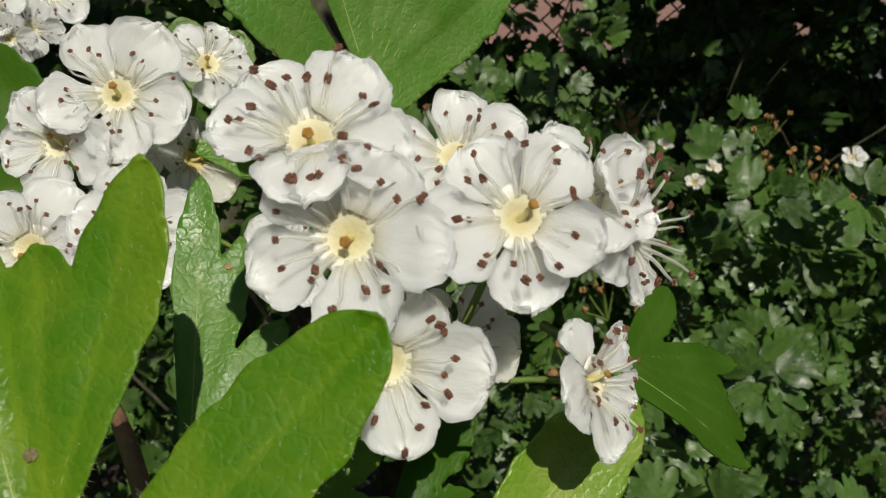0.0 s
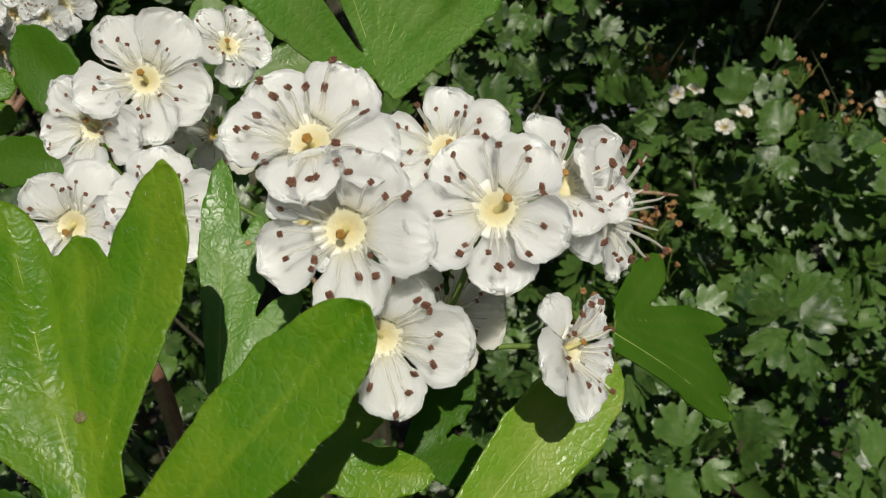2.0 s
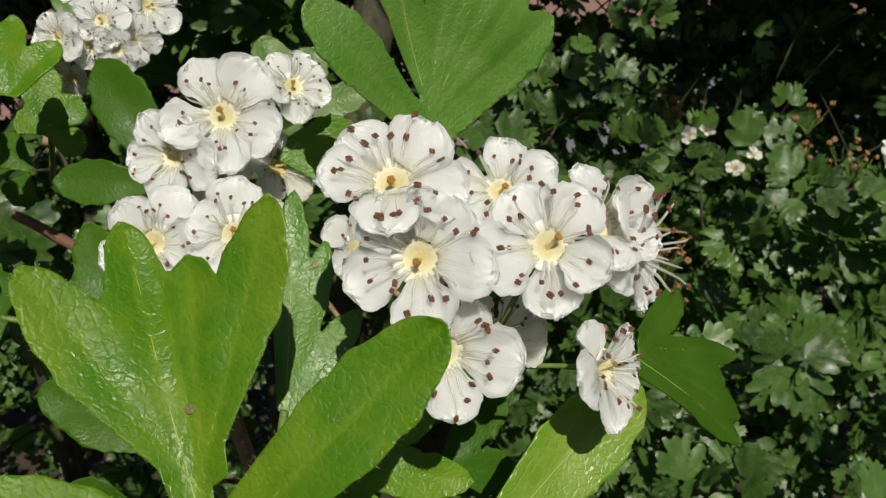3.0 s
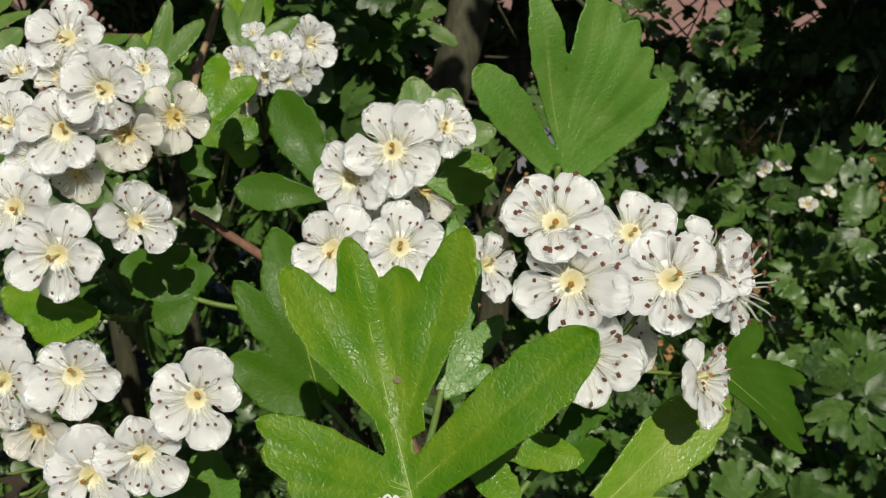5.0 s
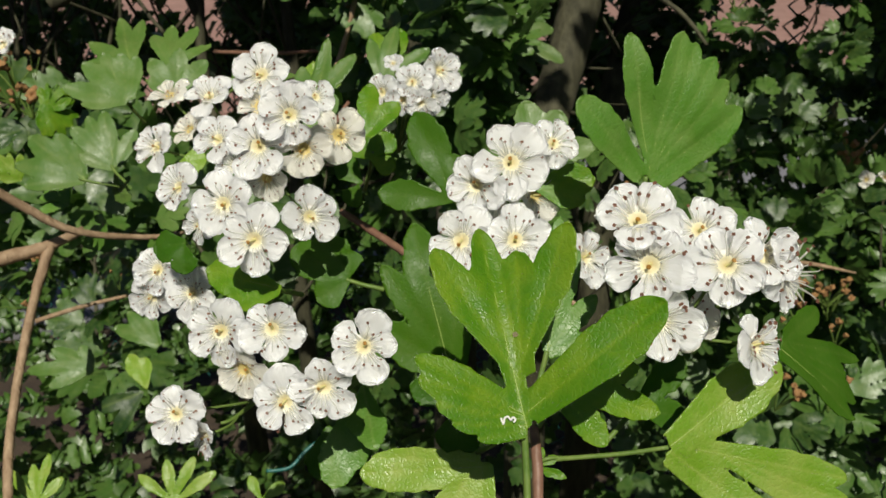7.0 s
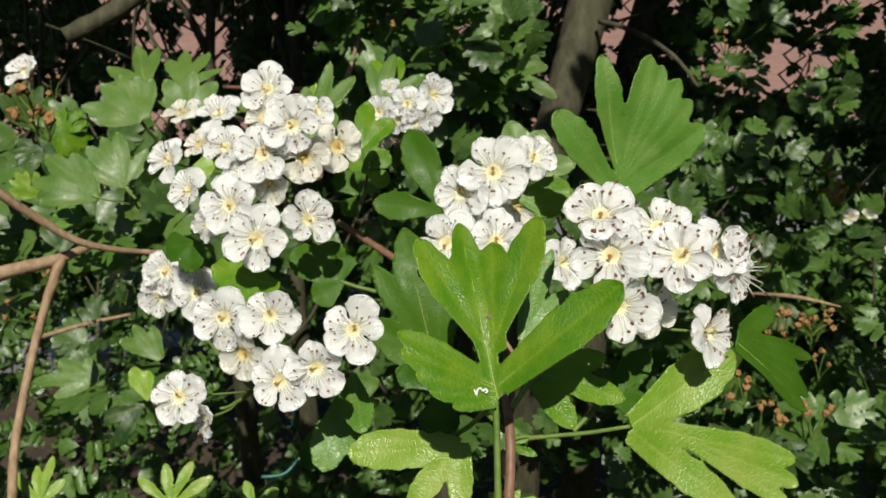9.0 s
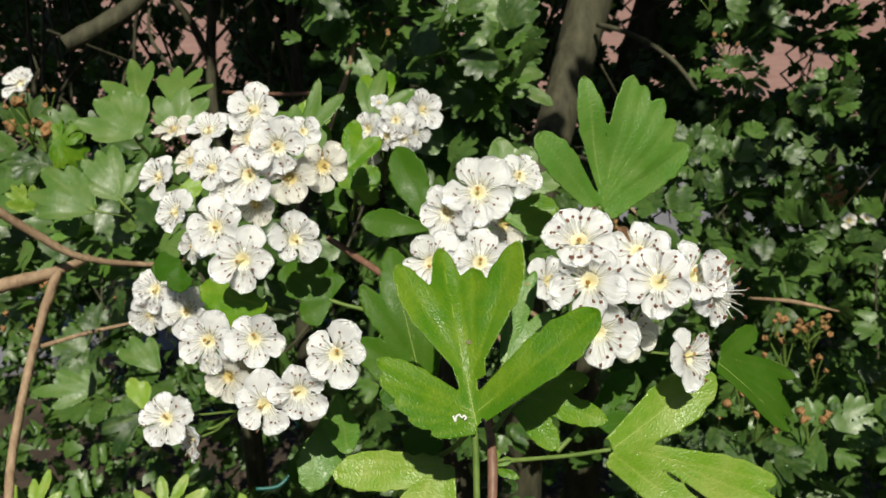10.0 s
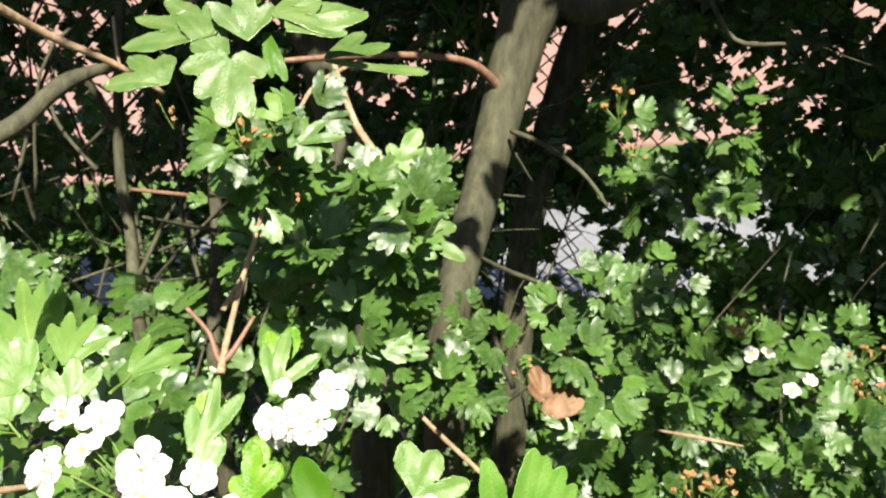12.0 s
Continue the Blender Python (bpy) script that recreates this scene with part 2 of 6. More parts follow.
def tube(points, radii, sides=8, wobble=0.0, seed=0):
    """Vertices and faces of a closed tube along points, smoothed between them."""
    rng = random.Random(seed)
    pts = [Vector(p) for p in points]
    fine, rad = [], []
    n = len(pts)
    for i in range(n - 1):
        p0, p1, p2, p3 = pts[max(i - 1, 0)], pts[i], pts[i + 1], pts[min(i + 2, n - 1)]
        for k in range(5):
            t = k / 5
            fine.append(0.5 * (2 * p1 + (p2 - p0) * t + (2 * p0 - 5 * p1 + 4 * p2 - p3) * t * t + (3 * p1 - p0 - 3 * p2 + p3) * t ** 3))
            rad.append(radii[i] * (1 - t) + radii[i + 1] * t)
    fine.append(pts[-1])
    rad.append(radii[-1])
    verts, faces = [], []
    side = Vector((1, 0.13, 0.07))
    for i, p in enumerate(fine):
        d = (fine[min(i + 1, len(fine) - 1)] - fine[max(i - 1, 0)]).normalized()
        a = (side - d * side.dot(d)).normalized()
        side = a
        b = d.cross(a)
        for k in range(sides):
            g = 2 * math.pi * k / sides
            r = rad[i] * (1 + wobble * rng.uniform(-1, 1))
            verts.append(p + (a * math.cos(g) + b * math.sin(g)) * r)
    rings = len(fine)
    for i in range(rings - 1):
        for k in range(sides):
            k2 = (k + 1) % sides
            faces.append((i * sides + k, i * sides + k2, (i + 1) * sides + k2, (i + 1) * sides + k))
    faces.append(tuple(reversed(range(sides))))
    faces.append(tuple((rings - 1) * sides + k for k in range(sides)))
    return verts, faces


def joined(chunks):
    verts, faces = [], []
    for v, f in chunks:
        o = len(verts)
        verts += list(v)
        faces += [tuple(i + o for i in q) for q in f]
    return verts, faces


def facing(p, n, spin=0.0):
    """A pose at p whose z axis is n."""
    return Matrix.Translation(p) @ Vector(n).normalized().to_track_quat("Z", "Y").to_matrix().to_4x4() @ pose(0, 0, 0, 0, 0, spin)


# ---- hawthorn flower ----
def petal_mesh(seed, material):
    """A broad white petal, its claw near the flower's centre, one long; the margin is uneven and slightly crumpled."""
    rng = random.Random(seed)
    nu, nv = 33, 20
    length, half = 0.76 + rng.uniform(-0.07, 0.05), 0.445 + rng.uniform(-0.06, 0.05)
    verts, faces = [], []
    ph = [rng.uniform(0, 6.28) for _ in range(6)]
    notch, at = rng.uniform(0.0, 0.08), rng.uniform(-0.35, 0.35)
    shift = Vector((rng.uniform(0, 90), rng.uniform(0, 90), rng.uniform(0, 90)))
    cupped, flare = rng.uniform(0.08, 0.26), rng.uniform(-0.16, 0.06)
    for i in range(nv):
        s = 1 - (1 - i / (nv - 1)) ** 1.7
        w = half * max(max(0.0, 1 - ((s - 0.60) / 0.40) ** 2) ** 0.44, (0.35 + 1.05 * s) * (s < 0.62)) + 0.006
        w = min(w, half)
        for j in range(nu):
            a = 2 * j / (nu - 1) - 1
            rag = noise.noise(Vector((a * 4.0, s * 3.0, 0)) + shift) * 0.10 + noise.noise(Vector((a * 12.0, s * 9.0, 5)) + shift) * 0.07 + noise.noise(Vector((a * 27.0, s * 19.0, 9)) + shift) * 0.04
            x = w * a * (1 + rag * abs(a) ** 2)
            y = 0.250 + length * s * (1 + rag * s ** 3) - notch * s ** 8 * math.exp(-((a - at) / 0.22) ** 2) - 0.12 * s * a * a * (1 - s)
            crumple = noise.noise(Vector((x * 2.6, y * 2.6, 0)) + shift) * 0.12 + noise.noise(Vector((x * 7.0, y * 5.0, 3)) + shift) * 0.05
            furrow = 0.016 * math.sin(11 * a + ph[0]) * s * (1 - 0.6 * s)
            edge = max(abs(a), s) ** 6
            z = cupped * x * x / half + 0.10 * s * (1 - s) + flare * max(0.0, s - 0.55) ** 1.4 + crumple * s + furrow + 0.02 * edge * noise.noise(Vector((x * 19.0, y * 19.0, 7)) + shift) * 2.0 + edge * (0.035 * math.sin(6 * a + 3 * s + ph[2]) + 0.03 * math.sin(19 * a + ph[3]) + 0.02)
            verts.append((x, y, z))
    for i in range(nv - 1):
        for j in range(nu - 1):
            k = i * nu + j
            faces.append((k, k + 1, k + nu + 1, k + nu))
    return mesh_of("petal", verts, faces, material)


def lathe(profile, sides, ripple=0.0):
    verts, faces = [], []
    for r, z in profile:
        for k in range(sides):
            g = 2 * math.pi * k / sides
            q = r * (1 + ripple * math.cos(5 * g))
            verts.append((q * math.cos(g), q * math.sin(g), z))
    for i in range(len(profile) - 1):
        for k in range(sides):
            k2 = (k + 1) % sides
            faces.append((i * sides + k, i * sides + k2, (i + 1) * sides + k2, (i + 1) * sides + k))
    return verts, faces


def filament_mesh(seed):
    """A filament that starts at the origin, leans along +y and rises; its tip is returned too."""
    rng = random.Random(seed)
    reach, rise = rng.uniform(0.20, 0.52), rng.uniform(0.16, 0.36)
    bend, arch = rng.uniform(-0.09, 0.09), rng.uniform(0.38, 0.62)
    pts = [(0, -0.03, -0.03), (bend * 0.4, reach * 0.34, rise * arch), (bend, reach * 0.74, rise * (0.45 + 0.8 * arch)), (bend * 0.6, reach, rise)]
    v, f = tube(pts, [0.027, 0.021, 0.016, 0.011], 7)
    return mesh_of("stamen", v, f, FILAMENT), Vector(pts[-1])


def anther_mesh(seed):
    """Two joined pollen sacs."""
    rng = random.Random(seed)
    chunks = []
    for sx in (-1, 1):
        prof = [(0.001, -0.058), (0.020, -0.048), (0.028, -0.012), (0.027, 0.022), (0.018, 0.048), (0.001, 0.056)]
        v, f = lathe(prof, 7)
        chunks.append(([(x * 0.95 + sx * 0.021, y * 0.95, z * (1 + 0.1 * rng.uniform(-1, 1))) for x, y, z in v], f))
    v, f = joined(chunks)
    return mesh_of("anther", v, f, ANTHER)


PETALS = [petal_mesh(s, PETAL) for s in range(14)]
PETALS_OLD = [petal_mesh(40 + s, PETAL_OLD) for s in range(5)]
FILAMENTS = [filament_mesh(s) for s in range(12)]
ANTHERS = [anther_mesh(s) for s in range(3)]
_v, _f = lathe([(0.0005, -0.085), (0.06, -0.080), (0.11, -0.060), (0.16, -0.030), (0.20, -0.006), (0.24, 0.010), (0.28, 0.022), (0.32, 0.030), (0.36, 0.032), (0.372, 0.022), (0.33, -0.01), (0.21, -0.12), (0.13, -0.20), (0.06, -0.30)], 40, 0.03)
CUPS = {False: mesh_of("receptacle", _v, _f, DISC), True: mesh_of("receptacle", _v, _f, DISC_OLD)}
_v, _f = tube([(0, 0, 0), (0.01, 0.02, 0.10), (0.0, 0.05, 0.20), (0.0, 0.07, 0.27)], [0.044, 0.032, 0.028, 0.03], 8)
STYLE_MESH = mesh_of("style", _v, _f, STYLE)
_v, _f = lathe([(0.001, -0.04), (0.042, -0.03), (0.060, 0.0), (0.056, 0.024), (0.035, 0.036), (0.001, 0.028)], 10, 0.08)
STIGMA_MESH = mesh_of("stigma", _v, _f, STIGMA)
_v, _f = lathe([(0.001, -0.26), (0.10, -0.25), (0.21, -0.12), (0.275, 0.0), (0.24, -0.01)], 14)
SEPAL_CUP = mesh_of("calyx", _v, _f, PEDICEL)


def flower(p, n, dia, spin=0.0, group="", hub=None, cup=12.0, old=False, stamens=20, label="", reach=1.0, sacs=0.84):
    """One flower: p its centre, n the way it faces, dia its width in metres, cup the degrees by which its petals rise."""
    rng = random.Random(hash_of(p))
    m = facing(p, n, spin)
    f = empty("hawthorn_flower", m @ Matrix.Scale(dia / 2, 4))
    tagged(f, label or ("fading cream hawthorn flower with browned centre in the cluster" if old else "open white hawthorn flower with brown-tipped stamens in the cluster"), "flower", group)
    part("receptacle", CUPS[old], f, label="greenish yellow flower centre")
    part("calyx", SEPAL_CUP, f, label="green calyx cup")
    pool = PETALS_OLD if old else PETALS
    order = (-0.02, 0.025, -0.008, 0.035, 0.008)
    for k in range(5):
        lift = cup * 0.6 + rng.uniform(-13, 13)
        g = 72 * k + rng.uniform(-8, 8)
        sc = rng.uniform(0.90, 1.10)
        part("petal", rng.choice(pool), f, pose(0, 0, order[k], 0, 0, g) @ pose(0, 0, 0, lift, rng.uniform(2, 11), 0) @ Matrix.Diagonal((sc * rng.choice((-1, 1)) * rng.uniform(0.92, 1.08), sc, 1, 1)))
    for k in range(stamens):
        mesh, tip = rng.choice(FILAMENTS)
        g = 360 * k / stamens + rng.uniform(-9, 9)
        st = part("stamen", mesh, f, pose(0, 0, 0, 0, 0, g) @ pose(0, 0.265, 0.03, rng.uniform(-10, 14), rng.uniform(-12, 12), 0) @ Matrix.Diagonal((1, reach, reach, 1)))
        if rng.random() < (0.5 if old else 0.25 + sacs * 0.7):
            part("anther", rng.choice(ANTHERS), st, Matrix.Translation(tip) @ pose(0, 0, 0, rng.uniform(40, 120), rng.uniform(-50, 50), rng.uniform(0, 180)) @ Matrix.Scale(sacs * rng.uniform(0.65, 0.98), 4), "reddish brown anther")
    sy = part("style", STYLE_MESH, f, pose(0, 0, -0.09, rng.uniform(-20, 20), rng.uniform(-20, 20), rng.uniform(0, 360)), "yellow-green style")
    part("stigma", STIGMA_MESH, sy, pose(0, 0.07, 0.28, -14), "amber stigma")
    if hub is not None:
        inv = f.matrix_world.inverted()
        h = inv @ Vector(hub)
        a = Vector((0, 0, -0.24))
        v, fc = tube([a, a * 0.4 + Vector((0, 0, -0.6)) + h * 0.15, h * 0.7, h], [0.065, 0.05, 0.05, 0.055], 7)
        part("pedicel", mesh_of("pedicel", v, fc, PEDICEL), f, label="thin green flower stalk")
    return f


def hash_of(p):
    return int(abs(p[0] * 91733 + p[1] * 57719 + p[2] * 33391) * 1000) % 1000003


# ---- hawthorn leaf ----
def blade(lobes, grid=54, fold=0.10, curl=0.0, sway=0.0, seed=0, rim=0.00022, thin=False, vee=0.0, teeth=0.10):
    """A leaf blade as the union of lobes (x0, y0, x1, y1, half width, bluntness[, width of its foot]), all in millimetres, with the leaf's foot at the
    origin. Returns vertices in metres, faces, how near each vertex lies to a vein, the border, the count of upper vertices and the height of the veins."""
    rng = random.Random(seed)
    L = np.array([l[:5] for l in lobes], float)
    blunt = [l[5] for l in lobes]
    foot = [l[6] if len(l) > 6 else 0.16 for l in lobes]
    lo = np.minimum(L[:, :2], L[:, 2:4]).min(0) - L[:, 4].max()
    hi = np.maximum(L[:, :2], L[:, 2:4]).max(0) + L[:, 4].max()
    step = (hi - lo).max() / grid
    nx, ny = (np.ceil((hi - lo) / step) + 1).astype(int)
    X, Y = np.meshgrid(lo[0] + step * np.arange(nx), lo[1] + step * np.arange(ny), indexing="ij")

    def lobe_field(X, Y):
        best, across = np.full(X.shape, -1e9), np.full(X.shape, 1e9)
        for (x0, y0, x1, y1, hw), b, g0 in zip(L, blunt, foot):
            d = np.array([x1 - x0, y1 - y0])
            ln = np.hypot(*d)
            d /= ln
            s = ((X - x0) * d[0] + (Y - y0) * d[1]) / ln
            w = np.abs(-(X - x0) * d[1] + (Y - y0) * d[0])
            sc = np.clip(s, 1e-6, 1)
            grow = g0 + (1 - g0) * np.clip(sc / 0.62, 0, 1) ** 1.05
            h = hw * grow * np.clip(1 - np.clip((sc - 0.25) / 0.75, 0, 1) ** (2.2 + 2 * b), 0, 1) ** (0.75 - 0.3 * b)
            h = h * (1 + 0.045 * np.sin(sc * 31 + hw) * (sc > 0.45) + teeth * (((sc * 8 + hw) % 1) - 0.5) * np.clip((sc - 0.35) * 4, 0, 1))
            f = np.where((s > 0) & (s < 1), h - w, -np.maximum(np.maximum(-s, s - 1) * ln, w))
            best = np.maximum(best, f)
            across = np.where((s > -0.02) & (s < 1), np.minimum(across, w), across)
        return best, across

    field, across = lobe_field(X, Y)
    dist = np.hypot(X, Y)
    reach = dist[field > 0].max()
    ph = [rng.uniform(0, 6.28) for _ in range(4)]
    a0 = math.atan2(*(L[:, 3].mean(), L[:, 2].mean()))

    def height(x, y, w):
        r = math.hypot(x, y)
        z = fold * min(w, 4.0) * 1.6 - curl * r * r / reach + vee * (math.sqrt(x * x + 1.0) - 1.0)
        z += 0.018 * reach * math.sin(x * 9 / reach + ph[0]) * math.sin(y * 8 / reach + ph[1])
        z += sway * reach * math.sin(3 * r / reach + ph[2]) * 0.1
        return z

    verts, vein, index, faces = [], [], {}, []

    def vertex(key, x, y, w):
        if key not in index:
            index[key] = len(verts)
            verts.append((x / 1000, y / 1000, height(x, y, w) / 1000))
            vein.append(max(0.0, 1 - w / (0.012 * reach)))
        return index[key]

    for i in range(nx - 1):
        for j in range(ny - 1):
            ring = [(i, j), (i + 1, j), (i + 1, j + 1), (i, j + 1)]
            val = [field[q] for q in ring]
            if max(val) <= 0:
                continue
            poly = []
            for k in range(4):
                p, q = ring[k], ring[(k + 1) % 4]
                fp, fq = val[k], val[(k + 1) % 4]
                if fp > 0:
                    poly.append(vertex(p, X[p], Y[p], across[p]))
                if (fp > 0) != (fq > 0):
                    t = fp / (fp - fq)
                    key = (min(p, q), max(p, q))
                    poly.append(vertex(key, X[p] + t * (X[q] - X[p]), Y[p] + t * (Y[q] - Y[p]), across[p] + t * (across[q] - across[p])))
            if len(poly) >= 3:
                faces.append(poly)
    n = len(verts)
    if thin:
        return verts, [tuple(f) for f in faces], vein, [], n, height
    # the under side and the rim
    edges = {}
    for f in faces:
        for a, b in zip(f, f[1:] + f[:1]):
            edges[(a, b)] = edges.get((a, b), 0) + 1
    border = [(a, b) for a, b in edges if (b, a) not in edges]
    under = [tuple(v + n for v in reversed(f)) for f in faces]
    verts = verts + [(x, y, z - rim) for x, y, z in verts]
    faces = [tuple(f) for f in faces] + under + [(a, a + n, b + n, b) for a, b in border]
    return verts, faces, vein + vein, border, n, height


def leaf_thing(m, lobes, material=None, stalk=None, group="", label="", hairs=False, fold=0.10, curl=0.0, seed=0, grid=54, veins=True, stalk_width=0.5, vee=0.0):
    """A leaf with its foot at m's origin, its blade in m's xy plane. stalk: where its stalk springs from, in the world."""
    material = material or LEAF
    leaf = empty("hawthorn_leaf", m)
    tagged(leaf, label or "lobed green hawthorn leaf on its twig", "leaf", group)
    v, f, vein, border, n, height = blade(lobes, grid, fold, curl, 0.4, seed, vee=vee, teeth=0.05 if hairs else 0.09)
    part("blade", mesh_of("blade", v, f, material, True, vein), leaf)
    if veins:
        reach = max(math.hypot(l[2], l[3]) for l in lobes)
        for k, (x0, y0, x1, y1, hw, b) in enumerate(l[:6] for l in lobes):
            if b >= 0.89:
                continue
            pts = [(x0 + (x1 - x0) * t, y0 + (y1 - y0) * t) for t in (0, 0.15, 0.3, 0.45, 0.6, 0.75, 0.88)]
            w = (0.40 if k == 0 else 0.20) * 1e-3 * reach
            vv, vf = tube([(x / 1000, y / 1000, height(x, y, 0.0) / 1000 - 0.00003) for x, y in pts], [q * w for q in (0.008, 0.0075, 0.007, 0.006, 0.005, 0.0035, 0.002)], 6)
            part("midrib" if k == 0 else "side_vein", mesh_of("vein", vv, vf, VEIN), leaf)
    if hairs:
        rng = random.Random(seed + 5)
        hv, hf = [], []
        for a, b in border:
            p, q = Vector(v[a]), Vector(v[b])
            out = Vector(((q - p).y, -(q - p).x, 0)).normalized()
            for _ in range(rng.choice((0, 1, 1))):
                s = p.lerp(q, rng.random())
                ln = rng.uniform(0.0002, 0.0007)
                d = (out + Vector((rng.uniform(-0.6, 0.6), rng.uniform(-0.6, 0.6), rng.uniform(-0.2, 0.6)))).normalized()
                side = d.cross(Vector((0, 0, 1))).normalized() * 0.000008
                up = Vector((0, 0, 0.000008))
                k = len(hv)
                hv += [s + side, s - side, s + up, s + d * ln]
                hf += [(k, k + 1, k + 3), (k + 1, k + 2, k + 3), (k + 2, k, k + 3)]
        for k in range(420):
            a = Vector(v[rng.randrange(n)])
            ln = rng.uniform(0.0002, 0.0006)
            d = Vector((rng.uniform(-0.5, 0.5), rng.uniform(0.1, 1.0), rng.uniform(0.25, 0.7))).normalized()
            side = d.cross(Vector((0, 0, 1))).normalized() * 0.000009
            o = len(hv)
            hv += [a + side, a - side, a + Vector((0, 0, 0.00002)), a + d * ln]
            hf += [(o, o + 1, o + 3), (o + 1, o + 2, o + 3), (o + 2, o, o + 3)]
        tagged(part("margin_hairs", mesh_of("margin_hairs", hv, hf, HAIR), leaf, label="fine white hairs on the margin"), kind="stuff")
    if stalk is not None:
        s = m.inverted() @ Vector(stalk)
        w = stalk_width / 1000
        pv, pf = tube([(0, 0.001, -0.0002), s * 0.33 + Vector((0, 0, -0.0004)), s * 0.7, s], [w * 0.9, w, w, w * 1.15], 8)
        part("stalk", mesh_of("stalk", pv, pf, PEDICEL), leaf, label="slender green leaf stalk")
    return leaf


def usual_lobes(length, width, seed):
    """Lobes, in millimetres, of a common hawthorn leaf that grows along +y."""
    r = random.Random(seed)
    j = lambda a: a * r.uniform(0.9, 1.1)
    return [
        (0, 0, r.uniform(-0.06, 0.06) * length, length, j(0.145) * width, 0.85),
        (0, 0.30 * length, j(0.27) * width, j(0.93) * length, 0.10 * width, 0.85),
        (0, 0.30 * length, -j(0.27) * width, j(0.93) * length, 0.10 * width, 0.85),
        (0, 0.06 * length, j(0.50) * width, j(0.68) * length, j(0.14) * width, 0.85),
        (0, 0.06 * length, -j(0.50) * width, j(0.68) * length, j(0.14) * width, 0.85),
        (0, 0.20 * length, j(0.52) * width, j(0.52) * length, j(0.095) * width, 0.8),
        (0, 0.20 * length, -j(0.52) * width, j(0.52) * length, j(0.095) * width, 0.8),
        (0, 0.02 * length, j(0.40) * width, j(0.36) * length, j(0.105) * width, 0.8),
        (0, 0.02 * length, -j(0.40) * width, j(0.36) * length, j(0.105) * width, 0.8),
    ]


def leaf_pose(foot, tip, normal):
    """A leaf's pose: from foot to tip, its upper side towards normal."""
    y = (Vector(tip) - Vector(foot)).normalized()
    z = Vector(normal)
    z = (z - y * z.dot(y)).normalized()
    x = y.cross(z)
    m = Matrix((x, y, z)).transposed().to_4x4()
    m.translation = foot
    return m


def simple_leaf(foot, tip, normal, width, material=None, stalk=None, group="", label="", seed=0, curl=0.12, grid=34):
    length = (Vector(tip) - Vector(foot)).length * 1000
    return leaf_thing(leaf_pose(foot, tip, normal), usual_lobes(length, width * 1000, seed), material, stalk, group, label, False, 0.10, curl, seed, grid, True, 0.4)


# ---- withered blossom ----
def crumb_mesh(seed):
    """A crumpled dried calyx with bent sepals."""
    rng = random.Random(seed)
    v, f = lathe([(0.001, -1.0), (0.45, -0.9), (0.75, -0.3), (0.7, 0.2), (0.95, 0.7), (0.55, 0.75), (0.3, 0.3), (0.001, 0.2)], 9, 0.25)
    v = [(x + rng.uniform(-0.14, 0.14), y + rng.uniform(-0.14, 0.14), z + rng.uniform(-0.18, 0.18)) for x, y, z in v]
    return mesh_of("dried_calyx", v, f, DRIED)


CRUMBS = [crumb_mesh(s) for s in range(4)]


def withered(p, width, count, seed, down=(0, 0.2, -1)):
    """A spent blossom cluster: dried calyces on short stalks."""
    rng = random.Random(seed)
    top = tagged(empty("spent_blossom", Matrix.Translation(p)), "spent hawthorn blossom dried to orange brown", "dried flower", "spent blossoms in the hedge")
    hub = Vector(down).normalized() * width * 0.9
    for k in range(count):
        c = Vector((rng.uniform(-1, 1), rng.uniform(-0.6, 0.6), rng.uniform(-0.8, 0.8))) * width * 0.58
        r = width * rng.uniform(0.07, 0.13)
        n = Vector((rng.gauss(0, 0.7), rng.gauss(0, 0.7) - 0.3, 1))
        part("dried_calyx", rng.choice(CRUMBS), top, facing(c, n, rng.uniform(0, 360)) @ Matrix.Scale(r, 4))
        v, f = tube([c - n.normalized() * r, c * 0.5 + hub * 0.5, hub], [width * 0.022, width * 0.02, width * 0.024], 5)
        part("stalk", mesh_of("stalk", v, f, PEDICEL), top)
    return top


def dead_leaf(p, length, way=(0.3, 0.2, 0.5), label="curled dead brown leaf caught in the hedge"):
    """A curled brown leaf caught in the hedge."""
    k = length * 1000
    lobes = [(0, 0, 0.1 * k, k, 0.30 * k, 0.6, 0.7), (0, 0.1 * k, 0.36 * k, 0.66 * k, 0.22 * k, 0.5, 0.8), (0, 0.1 * k, -0.34 * k, 0.58 * k, 0.20 * k, 0.4, 0.8), (0, 0.3 * k, -0.16 * k, 0.9 * k, 0.14 * k, 0.5, 0.6)]
    v, f, vein, *_ = blade(lobes, 40, 0.22, 0.35, 1.5, 77)
    ob = new("dead_leaf", mesh_of("dead_leaf", v, f, DEAD, True, vein))
    ob.matrix_world = leaf_pose(p, Vector(p) + Vector(way), (-0.2, -0.8, 0.5))
    return tagged(ob, label, "leaf")


